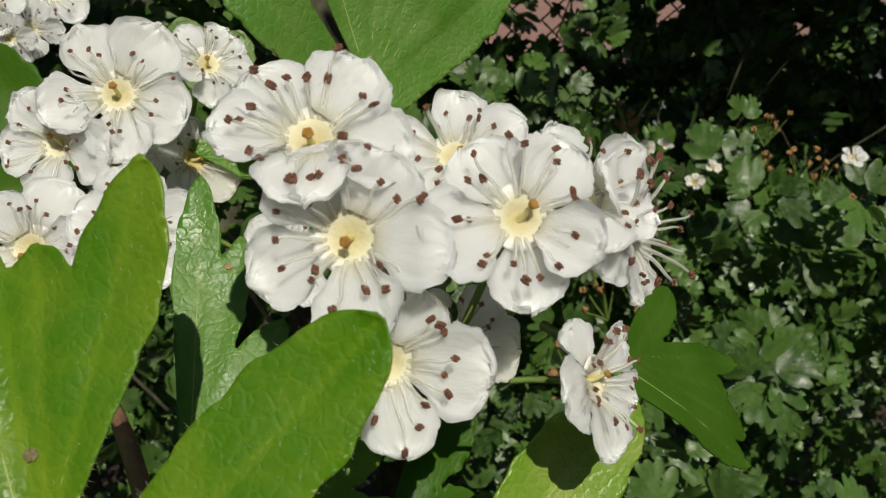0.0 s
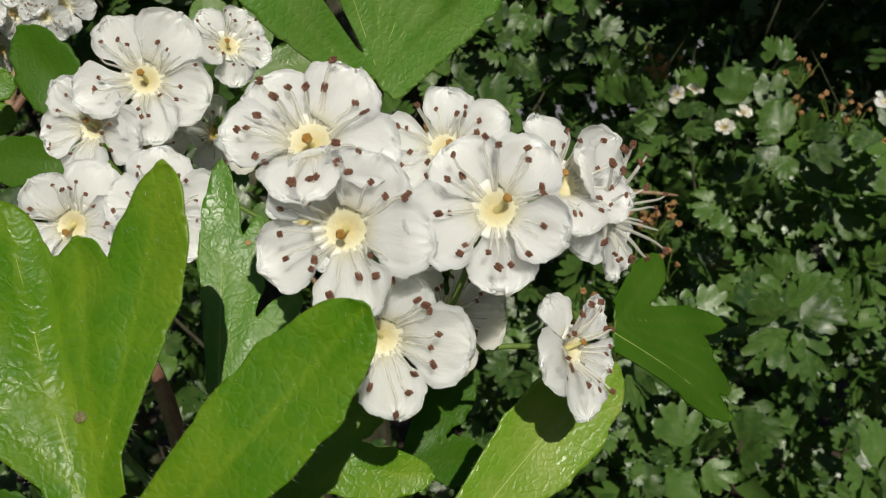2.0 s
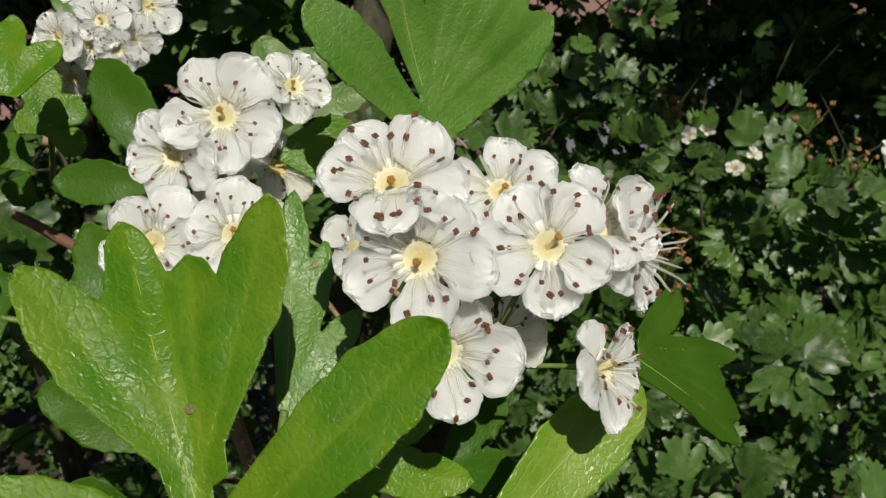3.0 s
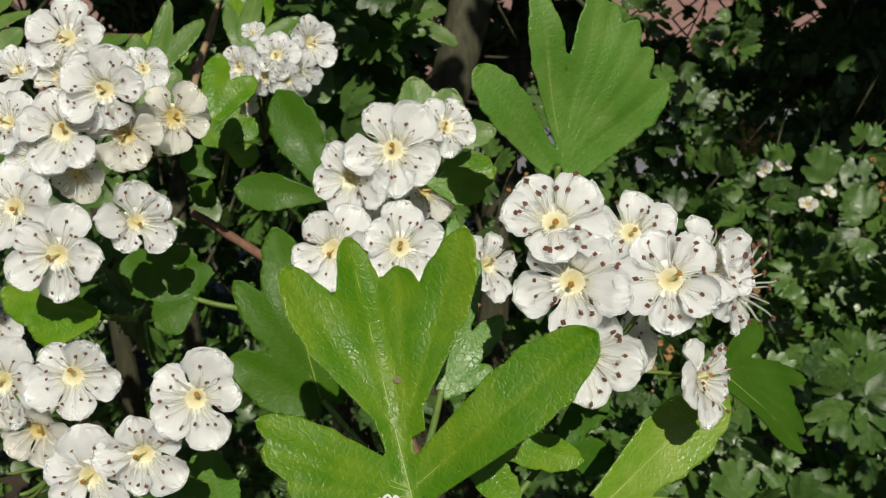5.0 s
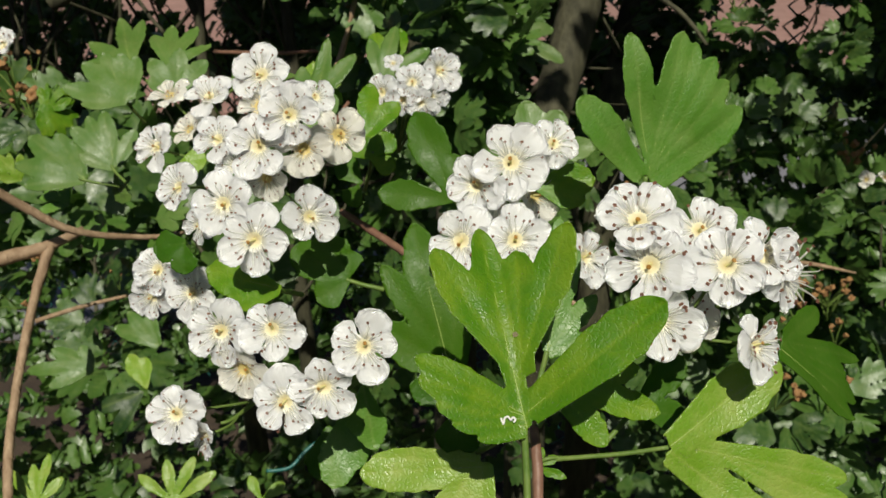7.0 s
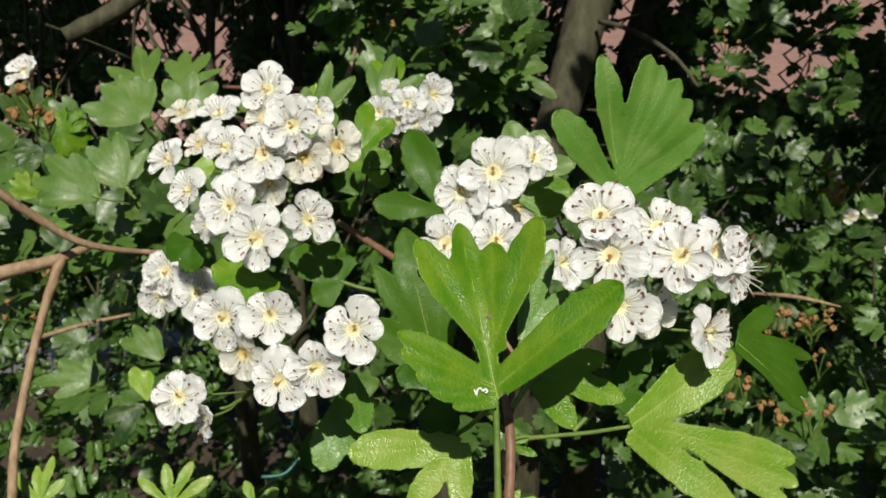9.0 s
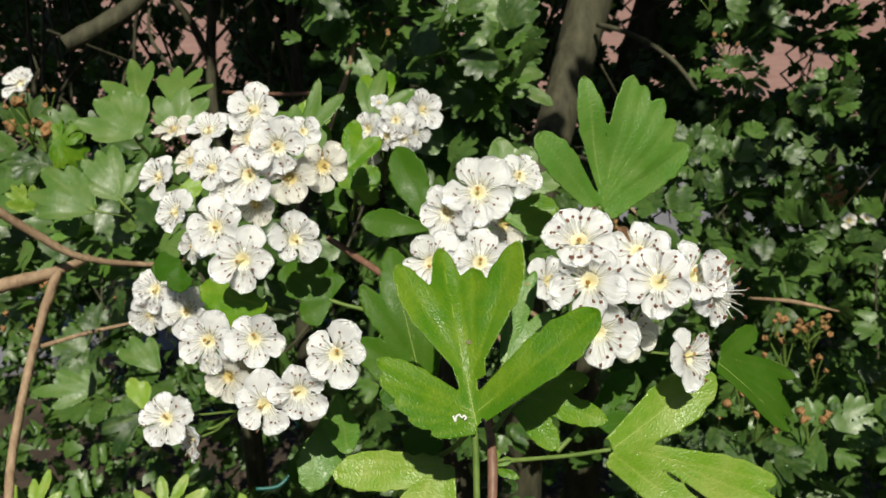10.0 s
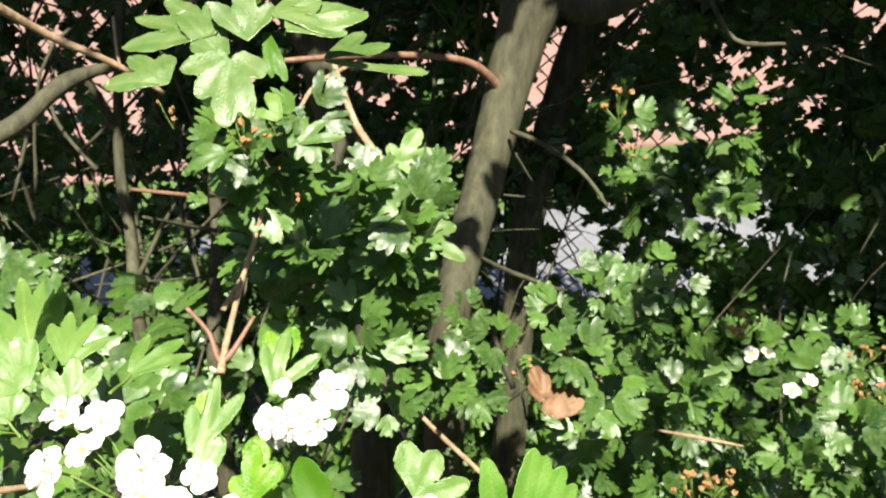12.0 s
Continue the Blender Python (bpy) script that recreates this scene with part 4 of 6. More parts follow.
flower((-0.1257, 0.1022, 1.1702), (-0.25, -0.75, 0.60), 0.0130, 2, "large blossom cluster", (-0.0898, 0.0938, 1.1712), 12)
flower((-0.1135, 0.1100, 1.1820), (0.10, -0.45, 0.88), 0.0123, 31, "large blossom cluster", (-0.0898, 0.0938, 1.1712), 12)
flower((-0.1271, 0.1128, 1.1804), (-0.10, -0.35, 0.92), 0.0110, 60, "large blossom cluster", (-0.0898, 0.0938, 1.1712), 12, old=True)
flower((-0.1191, 0.1079, 1.1734), (-0.20, -0.60, 0.75), 0.0098, 17, "large blossom cluster", (-0.0898, 0.0938, 1.1712), 12, old=True)
flower((-0.0740, 0.0603, 1.1721), (0.25, -0.88, 0.40), 0.0135, 46, "large blossom cluster", (-0.0898, 0.0938, 1.1712), 12)
flower((-0.0673, 0.0704, 1.1733), (0.60, -0.72, 0.34), 0.0115, 3, "large blossom cluster", (-0.0898, 0.0938, 1.1712), 12)
flower((-0.0868, 0.0618, 1.1726), (-0.20, -0.97, 0.10), 0.0076, 32, "large blossom cluster", (-0.0898, 0.0938, 1.1712), 12)
flower((-0.0823, 0.0704, 1.1824), (0.10, -0.90, 0.40), 0.0083, 61, "large blossom cluster", (-0.0898, 0.0938, 1.1712), 12)
flower((-0.0729, 0.0882, 1.1917), (0.50, -0.70, 0.50), 0.0079, 18, "large blossom cluster", (-0.0898, 0.0938, 1.1712), 12)

# ---- the lower cluster ----
flower((-0.0710, 0.0416, 1.1640), (0.19, -0.89, 0.42), 0.0120, 55, "lower blossom cluster", (-0.0758, 0.0559, 1.1368), 12)
flower((-0.0618, 0.0432, 1.1652), (0.27, -0.82, 0.51), 0.0112, 44, "lower blossom cluster", (-0.0758, 0.0559, 1.1368), 12)
flower((-0.0434, 0.0401, 1.1673), (0.32, -0.80, 0.51), 0.0112, 54, "lower blossom cluster", (-0.0758, 0.0559, 1.1368), 12)
flower((-0.0498, 0.0374, 1.1598), (0.33, -0.85, 0.42), 0.0111, 13, "lower blossom cluster", (-0.0758, 0.0559, 1.1368), 12)
flower((-0.0558, 0.0348, 1.1574), (0.29, -0.88, 0.37), 0.0113, 1, "lower blossom cluster", (-0.0758, 0.0559, 1.1368), 12)
flower((-0.0671, 0.0410, 1.1572), (0.06, -0.99, 0.11), 0.0103, 57, "lower blossom cluster", (-0.0758, 0.0559, 1.1368), 12, old=True)
flower((-0.0819, 0.0391, 1.1451), (0.17, -0.82, 0.55), 0.0113, 8, "lower blossom cluster", (-0.0758, 0.0559, 1.1368), 12)
flower((-0.0769, 0.0400, 1.1405), (-0.50, -0.78, 0.12), 0.0102, 39, "lower blossom cluster", (-0.0758, 0.0559, 1.1368), 12)
flower((-0.1094, 0.0743, 1.1524), (0.08, -0.86, 0.50), 0.0122, 45, "lower blossom cluster", (-0.0758, 0.0559, 1.1368), 12)
flower((-0.0999, 0.0726, 1.1488), (0.09, -0.89, 0.45), 0.0119, 43, "lower blossom cluster", (-0.0758, 0.0559, 1.1368), 12)
flower((-0.1112, 0.0729, 1.1456), (0.12, -0.99, 0.01), 0.0106, 41, "lower blossom cluster", (-0.0758, 0.0559, 1.1368), 12)

# ---- the top cluster ----
flower((-0.0712, 0.1283, 1.1886), (0.05, -0.60, 0.80), 0.0053, 0, "top blossom cluster", (-0.0730, 0.1345, 1.1627), 12)
flower((-0.0714, 0.1208, 1.1833), (-0.15, -0.90, 0.40), 0.0099, 29, "top blossom cluster", (-0.0730, 0.1345, 1.1627), 12)
flower((-0.0642, 0.1227, 1.1859), (0.15, -0.85, 0.50), 0.0099, 58, "top blossom cluster", (-0.0730, 0.1345, 1.1627), 12)
flower((-0.0662, 0.1209, 1.1819), (0.15, -0.97, 0.10), 0.0087, 15, "top blossom cluster", (-0.0730, 0.1345, 1.1627), 12)
flower((-0.0602, 0.1246, 1.1819), (0.50, -0.85, 0.15), 0.0092, 44, "top blossom cluster", (-0.0730, 0.1345, 1.1627), 12)
flower((-0.0611, 0.1342, 1.1860), (0.75, -0.55, 0.40), 0.0117, 1, "top blossom cluster", (-0.0730, 0.1345, 1.1627), 12, reach=1.2)
flower((-0.0728, 0.1246, 1.1751), (0.10, -0.98, 0.00), 0.0073, 30, "top blossom cluster", (-0.0730, 0.1345, 1.1627), 12, old=True)
flower((-0.0615, 0.1211, 1.1814), (0.30, -0.93, 0.10), 0.0074, 59, "top blossom cluster", (-0.0730, 0.1345, 1.1627), 12)

# ---- leaves round the blossom ----
big_leaf = leaf_thing(leaf_pose((-0.0148, 0.0303, 1.1654), (-0.0215, 0.0425, 1.1798), (0.156, -0.716, 0.680)), [(0.3, 0.1, -1.9, 31.0, 3.08, 0.75, 0.25), (0.4, 7.1, -9.1, 27.7, 3.14, 0.75, 0.25), (1.4, 9.9, 11.1, 28.3, 3.41, 0.55, 0.35), (0.6, 7.5, 0.1, 25.2, 3.71, 0.95, 0.6), (0.9, 8.3, 3.1, 26.3, 3.07, 0.95, 0.5), (0.8, 2.4, 21.2, 13.8, 3.94, 0.85, 0.55), (0.3, 2.1, -13.6, 11.9, 2.31, 0.75, 0.7), (0.2, 1.9, -13.5, 8.9, 2.44, 0.8, 0.8), (0.3, 1.3, -11.6, 4.9, 2.15, 0.7, 0.9), (0.3, 0.5, -9.8, 2.1, 1.64, 0.7, 0.9), (0.2, -0.1, -6.8, -0.4, 1.18, 0.7, 0.9)], LEAF, (-0.0120, 0.0229, 1.1504), "", "large five-lobed bright green hawthorn leaf with downy margin", hairs=True, fold=0.09, curl=0.06, seed=3, grid=88, stalk_width=0.55, vee=0.5)
blade_spot(big_leaf, (-0.0179, 0.0362, 1.1782), 0.00042, SPOT, "brown_spot", "round brown spot")
squiggle(big_leaf, (-0.0162, 0.0264, 1.1704), 0.0011)
leaf_thing(leaf_pose((-0.0046, 0.0844, 1.1824), (-0.0113, 0.0898, 1.2080), (0.503, -0.753, 0.425)), [(1.2, 1.8, 0.6, 27.0, 3.20, 0.6, 0.12), (-0.6, 0.8, -11.0, 17.7, 3.70, 0.8, 0.45), (1.1, 1.8, 11.6, 25.4, 3.31, 0.85, 0.4), (1.5, 1.7, 14.0, 22.9, 2.88, 0.92, 0.6), (1.2, 1.4, 17.2, 19.7, 3.15, 0.8, 0.5), (1.2, 1.1, 19.3, 15.1, 3.12, 0.8, 0.6), (0.9, 0.3, 21.7, 9.4, 3.90, 0.6, 0.8)], LEAF_MID, (-0.0050, 0.0830, 1.1720), "", "upright bright green lobed hawthorn leaf above blossom", fold=0.08, curl=0.05, seed=5, grid=72, stalk_width=0.5, vee=0)
leaf_thing(leaf_pose((0.0045, 0.0446, 1.1543), (0.0197, 0.0583, 1.1623), (0.381, -0.742, 0.552)), [(0.2, 1.4, -0.7, 24.3, 4.79, 0.75, 0.45), (3.3, 5.2, 20.4, 23.6, 2.87, 0.75, 0.6), (5.5, 7.7, 24.1, 21.8, 2.3, 0.9, 0.6), (7.2, 8.6, 25.5, 18.5, 1.92, 0.9, 0.6), (0.8, 1.0, 22.5, 10.1, 3.15, 0.6, 0.75)], LEAF_PALE, (-0.0125, 0.0436, 1.1489), "", "pale yellow-green hawthorn leaf on a long stalk", hairs=True, fold=0.04, curl=0.05, seed=7, grid=70, stalk_width=0.4, vee=0)
leaf_thing(leaf_pose((-0.0256, 0.0465, 1.1443), (-0.0439, 0.0389, 1.1415), (0.179, -0.697, 0.694)), [(-2.3, 0.4, -0.0, 21.4, 3.63, 0.8, 0.85), (-1.4, 0.2, 2.4, 19.0, 2.14, 0.5, 0.6), (-2.2, 0.9, -11.6, 11.3, 2.63, 0.7, 0.6), (-1.7, 0.3, -13.0, 1.8, 2.53, 0.7, 0.85)], LEAF_PALE, (-0.0175, 0.0393, 1.1581), "", "pale yellow-green hawthorn leaf with downy edge", hairs=True, fold=0.08, curl=0.05, seed=8, grid=64, stalk_width=0.5, vee=0)
leaf_thing(leaf_pose((0.0205, 0.0680, 1.1610), (0.0375, 0.0725, 1.1482), (0.36, -0.50, 0.79)), [(-0.3, 0.4, 1.6, 21.7, 2.43, 0.35, 0.8), (-1.0, 0.3, -1.9, 21.5, 2.26, 0.75, 0.8), (-1.7, 0.2, -10.3, 20.5, 1.80, 0.85, 0.7), (-1.4, 0.3, -4.6, 16.6, 2.74, 0.95, 0.8), (-1.9, 0.7, -12.7, 7.0, 2.31, 0.7, 0.8)], LEAF_SHADE_TONE, (0.0143, 0.0790, 1.1594), "", "dark green broad hawthorn leaf in half shade", fold=0.06, curl=0.05, seed=9, grid=60, stalk_width=0.5, vee=0)
spot_leaf = leaf_thing(leaf_pose((-0.0162, 0.0534, 1.1619), (-0.0178, 0.0675, 1.1761), (0.148, -0.694, 0.704)), [(0.1, 0.8, -0.0, 25.4, 2.31, 0.5, 0.4), (0.1, 1.9, 3.8, 19.7, 1.96, 0.5, 0.4), (0.3, 1.6, 7.6, 11.8, 2.05, 0.6, 0.5), (0.1, 0.5, 6.7, 4.7, 1.58, 0.6, 0.6)], LEAF_MID, (-0.0176, 0.0484, 1.1534), "", "green hawthorn leaf with a small orange spot", fold=0.08, curl=0.05, seed=10, grid=60, stalk_width=0.5, vee=0)
blade_spot(spot_leaf, (-0.0148, 0.0642, 1.1752), 0.00028, DRIED, "orange_spot", "tiny orange spot")
leaf_thing(leaf_pose((-0.0377, 0.0681, 1.1446), (-0.0454, 0.0761, 1.1612), (0.223, -0.833, 0.506)), [(-0.3, 1.3, -0.0, 30.3, 4.70, 0.5, 0.3), (-0.0, 5.0, 2.0, 24.9, 2.97, 0.6, 0.3), (-0.3, 3.8, -8.3, 23.6, 2.97, 0.6, 0.4), (-0.5, 0.7, -12.4, 11.9, 3.94, 0.6, 0.7), (-0.2, 0.1, -10.8, 6.9, 3.19, 0.6, 0.7), (0.1, 0.6, 4.7, 14.0, 4.18, 0.9, 0.8)], LEAF_SHADE_TONE, (-0.0183, 0.0527, 1.1424), "", "mid-green hawthorn leaf behind the large leaf", fold=0.08, curl=0.05, seed=11, grid=54, stalk_width=0.5, vee=0)
leaf_thing(leaf_pose((-0.0466, 0.1003, 1.1665), (-0.0575, 0.1079, 1.1814), (0.080, -0.864, 0.497)), [(-0.3, 0.4, 0.0, 22.5, 5.00, 0.7), (-0.4, 0.2, -15.4, 9.5, 3.89, 0.8), (-0.2, 0.7, 3.9, 9.9, 4.14, 0.6)], LEAF_SHADE_TONE, (-0.0439, 0.1033, 1.1584), "", "bluish green three-lobed hawthorn leaf", fold=0.08, curl=0.08, seed=12, grid=50, stalk_width=0.5, vee=0)
leaf_thing(leaf_pose((-0.0281, 0.0957, 1.1744), (-0.0095, 0.1028, 1.1756), (0.253, -0.768, 0.589)), [(-0.0, 0.0, 0.0, 12.9, 4.11, 0.8), (0.4, -0.0, 4.3, 10.5, 3.08, 0.7)], LEAF, (-0.0312, 0.0986, 1.1651), "", "small bright green hawthorn leaf among blossom", fold=0.08, curl=0.05, seed=13, grid=40, stalk_width=0.5, vee=0)
leaf_thing(leaf_pose((-0.0127, 0.0518, 1.1572), (0.0063, 0.0559, 1.1525), (0.313, -0.650, 0.693)), [(-0.7, -0.7, 0.0, 16.9, 2.70, 0.8, 0.6), (-0.0, -0.8, 7.4, 8.9, 2.68, 0.7, 0.7), (-0.8, -0.2, -6.0, 6.7, 2.93, 0.7, 0.7), (-1.0, -0.2, -6.8, 12.2, 2.51, 0.7, 0.6)], LEAF, (-0.0158, 0.0460, 1.1529), "", "sun-flecked green hawthorn leaf under blossom", fold=0.08, curl=0.08, seed=14, grid=54, stalk_width=0.5, vee=0)
leaf_thing(leaf_pose((-0.0006, 0.0626, 1.1477), (0.0097, 0.0769, 1.1572), (0.431, -0.693, 0.578)), [(-0.0, 0.0, -0.0, 13.0, 3.36, 0.6), (-0.0, 0.0, 8.0, 5.3, 3.11, 0.6)], LEAF_SHADE_TONE, (-0.0057, 0.0558, 1.1433), "", "shaded green hawthorn leaf under blossom", fold=0.08, curl=0.05, seed=15, grid=40, stalk_width=0.5, vee=0)
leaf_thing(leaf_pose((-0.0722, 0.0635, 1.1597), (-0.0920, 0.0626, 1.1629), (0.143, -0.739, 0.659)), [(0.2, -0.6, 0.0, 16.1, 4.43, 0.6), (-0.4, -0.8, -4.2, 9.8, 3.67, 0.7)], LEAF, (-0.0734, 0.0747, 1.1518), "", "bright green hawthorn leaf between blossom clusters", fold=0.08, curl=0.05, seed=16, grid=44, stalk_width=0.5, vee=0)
leaf_thing(leaf_pose((-0.0641, 0.0798, 1.1538), (-0.0824, 0.0799, 1.1618), (0.253, -0.768, 0.589)), [(0.6, 0.3, 0.0, 14.8, 4.78, 0.7), (0.1, 0.4, -7.0, 4.2, 3.96, 0.7), (1.1, 0.7, 5.2, 9.4, 4.25, 0.7), (1.1, 0.7, 5.7, 3.5, 3.19, 0.7)], LEAF_SHADE_TONE, (-0.0575, 0.0826, 1.1513), "", "half-shaded lobed hawthorn leaf on a pale stalk", fold=0.08, curl=0.05, seed=17, grid=46, stalk_width=0.5, vee=0)
leaf_thing(leaf_pose((-0.0489, 0.0502, 1.1512), (-0.0425, 0.0428, 1.1338), (0.530, -0.694, 0.487)), [(-0.0, -0.0, 0.0, 12.4, 3.35, 0.5), (0.1, 0.5, 3.0, 8.9, 2.45, 0.6)], LEAF_MID, None, "", "narrow shaded hawthorn leaf under blossom", fold=0.08, curl=0.05, seed=18, grid=40, stalk_width=0.5, vee=0)
leaf_thing(leaf_pose((-0.0549, 0.0558, 1.1415), (-0.0541, 0.0424, 1.1267), (0.234, -0.712, 0.662)), [(-0.6, -0.1, -0.0, 16.4, 4.24, 0.8), (-0.6, -0.1, -3.9, 12.3, 3.31, 0.7)], LEAF_MID, None, "", "shaded hawthorn leaf with white spatter", fold=0.08, curl=0.05, seed=19, grid=40, stalk_width=0.5, vee=0)
leaf_thing(leaf_pose((-0.0322, 0.0476, 1.1519), (-0.0499, 0.0494, 1.1609), (0.175, -0.846, 0.504)), [(0.9, -1.3, 0.0, 7.3, 2.78, 0.6), (0.1, -1.9, -6.2, -4.4, 2.77, 0.6), (0.7, -2.8, -3.9, -8.0, 2.55, 0.6)], LEAF_SHADE_TONE, None, "", "shaded toothed hawthorn leaf", fold=0.08, curl=0.05, seed=20, grid=40, stalk_width=0.5, vee=0)
leaf_thing(leaf_pose((-0.0836, 0.1149, 1.1813), (-0.0930, 0.1231, 1.1970), (0.344, -0.733, 0.586)), [(-0.0, -0.0, 0.0, 11.4, 3.60, 0.7), (-0.0, -0.0, 3.7, 8.0, 3.00, 0.7), (0.1, 0.5, 4.0, 1.3, 2.69, 0.6)], LEAF_PALE, (-0.0835, 0.1164, 1.1739), "", "pale folded young hawthorn leaf", fold=0.1, curl=0.1, seed=21, grid=36, stalk_width=0.5, vee=0)
leaf_thing(leaf_pose((-0.0800, 0.1450, 1.1797), (-0.0885, 0.1542, 1.1953), (0.253, -0.768, 0.589)), [(0.0, 0.0, -0.0, 14.1, 3.24, 0.6), (0.1, 0.3, 7.8, 13.2, 3.49, 0.8)], LEAF, None, "", "two-lobed bright hawthorn leaf behind blossom", fold=0.1, curl=0.1, seed=22, grid=36, stalk_width=0.5, vee=0)
leaf_thing(leaf_pose((-0.0704, 0.1108, 1.1708), (-0.0764, 0.1207, 1.1871), (0.431, -0.693, 0.578)), [(-0.7, 0.1, 0.0, 12.1, 3.85, 0.7), (-0.7, 0.1, 5.7, 4.2, 3.25, 0.7), (-0.8, -0.7, -4.1, 3.4, 3.24, 0.6), (-0.8, -0.7, 4.7, -4.2, 2.95, 0.6)], LEAF, (-0.0751, 0.1148, 1.1592), "", "bright green lobed hawthorn leaf", fold=0.1, curl=0.1, seed=23, grid=40, stalk_width=0.5, vee=0)
leaf_thing(leaf_pose((-0.0715, 0.1038, 1.1661), (-0.0864, 0.1068, 1.1790), (0.270, -0.819, 0.507)), [(0.5, -0.5, -0.0, 7.8, 3.48, 0.6), (-0.3, -0.7, -5.5, -2.0, 3.18, 0.6)], LEAF_SHADE_TONE, None, "", "shaded hawthorn leaf beside blossom", fold=0.1, curl=0.1, seed=24, grid=36, stalk_width=0.5, vee=0)
leaf_thing(leaf_pose((-0.0661, 0.0678, 1.1231), (-0.0654, 0.0544, 1.1083), (0.234, -0.712, 0.662)), [(0.0, 0.0, 0.0, 11.9, 4.00, 0.7), (-0.1, 0.6, -5.9, 8.2, 3.47, 0.7)], LEAF_SHADE_TONE, None, "", "dark hawthorn leaf under lower blossom", fold=0.1, curl=0.1, seed=25, grid=36, stalk_width=0.5, vee=0)
leaf_thing(leaf_pose((-0.0984, 0.0748, 1.1794), (-0.0805, 0.0824, 1.1840), (0.143, -0.739, 0.659)), [(0.0, 0.0, 0.0, 5.3, 2.83, 0.7), (0.0, 0.0, 4.6, 1.4, 2.56, 0.6)], LEAF_PALE, None, "", "yellow-green leaf between petals", fold=0.1, curl=0.1, seed=26, grid=34, stalk_width=0.5, vee=0)
leaf_thing(leaf_pose((-0.0966, 0.0688, 1.1639), (-0.1154, 0.0636, 1.1593), (0.051, -0.758, 0.650)), [(-0.1, -0.7, 0.0, 7.0, 3.88, 0.6), (-0.7, 0.0, -6.7, 0.3, 3.34, 0.6)], LEAF_SHADE_TONE, None, "", "green hawthorn leaf behind blossom", fold=0.1, curl=0.1, seed=27, grid=34, stalk_width=0.5, vee=0)
leaf_thing(leaf_pose((-0.0142, 0.0416, 1.1484), (0.0047, 0.0432, 1.1423), (0.253, -0.768, 0.589)), [(-0.0, -0.0, 0.0, 4.6, 0.90, 0.3), (-0.3, -0.1, -2.7, 2.1, 0.91, 0.3), (-0.0, -0.0, 0.5, 2.6, 0.80, 0.3), (-0.3, -0.5, -3.2, -0.7, 0.81, 0.3)], LEAF, None, "", "small toothed leaflet at the stalk foot", fold=0.08, curl=0.05, seed=28, grid=40, stalk_width=0.5, vee=0)
leaf_thing(leaf_pose((-0.0132, 0.0337, 1.1406), (-0.0291, 0.0387, 1.1517), (0.234, -0.712, 0.662)), [(-0.0, -0.0, -0.0, 4.3, 0.88, 0.3), (-0.0, -0.0, 5.5, -2.0, 0.98, 0.3), (-0.0, -0.0, 4.3, 0.9, 0.88, 0.3)], LEAF_PALE, None, "", "small toothed leaflet low on the shoot", fold=0.08, curl=0.05, seed=29, grid=40, stalk_width=0.5, vee=0)

# ---- leaves and stems beside the clusters ----
leaf_thing(leaf_pose((-0.1569, 0.1313, 1.1704), (-0.1692, 0.1389, 1.1842), (0.324, -0.679, 0.659)), [(0.8, 0.1, -0.0, 18.8, 3.33, 0.6, 0.5), (1.4, -0.2, 8.4, 13.5, 2.89, 0.6, 0.5), (0.5, 0.2, -14.4, 13.7, 3.30, 0.6, 0.5), (0.6, 0.6, -6.3, 18.6, 3.33, 0.6, 0.5), (0.7, -0.1, -11.7, 6.0, 2.64, 0.6, 0.5), (0.8, 0.1, 4.6, 16.2, 2.89, 0.9, 0.5)], LEAF_GLOSS, (-0.1574, 0.1385, 1.1617), "", "lobed matt green hawthorn leaf in sun", fold=0.1, curl=0.1, seed=31, grid=44, stalk_width=0.5, vee=0)
leaf_thing(leaf_pose((-0.1334, 0.1176, 1.1802), (-0.1307, 0.1308, 1.1950), (0.344, -0.733, 0.586)), [(4.2, 0.2, 0.0, 12.7, 2.82, 0.6, 0.5), (4.2, 0.2, 7.6, 12.4, 2.62, 0.6, 0.5), (3.6, 0.4, -5.9, 6.8, 2.81, 0.6, 0.5), (3.7, 0.0, -3.9, 1.2, 2.21, 0.6, 0.6)], LEAF_GLOSS, (-0.1433, 0.1265, 1.1710), "", "lobed green hawthorn leaf behind blossom", fold=0.1, curl=0.1, seed=32, grid=44, stalk_width=0.5, vee=0)
leaf_thing(leaf_pose((-0.1865, 0.1525, 1.1381), (-0.1947, 0.1631, 1.1530), (0.324, -0.679, 0.659)), [(1.2, 0.2, -0.0, 21.9, 3.61, 0.6, 0.5), (0.9, 1.2, -11.3, 17.9, 3.60, 0.6, 0.5), (1.6, 0.4, 10.1, 12.4, 3.35, 0.6, 0.5), (0.9, 0.5, -5.7, 21.1, 3.09, 0.6, 0.5), (0.8, 0.1, -10.0, 7.0, 2.81, 0.6, 0.5)], LEAF_GLOSS, (-0.1794, 0.1498, 1.1347), "", "glossy pale-lit hawthorn leaf", fold=0.1, curl=0.1, seed=33, grid=44, stalk_width=0.5, vee=0)
leaf_thing(leaf_pose((-0.2026, 0.1543, 1.1310), (-0.2201, 0.1582, 1.1397), (0.214, -0.653, 0.726)), [(1.1, -0.3, 0.0, 28.6, 4.54, 0.6, 0.5), (1.1, -0.3, 7.0, 21.0, 4.00, 0.6, 0.5), (1.1, -0.3, -10.5, 23.9, 3.97, 0.6, 0.5), (0.8, -0.6, -14.3, 14.7, 3.43, 0.6, 0.5), (1.1, -0.3, 9.4, 13.4, 3.19, 0.6, 0.5)], LEAF_GLOSS, (-0.1900, 0.1586, 1.1283), "", "broad green hawthorn leaf in sun", fold=0.1, curl=0.1, seed=34, grid=44, stalk_width=0.5, vee=0)
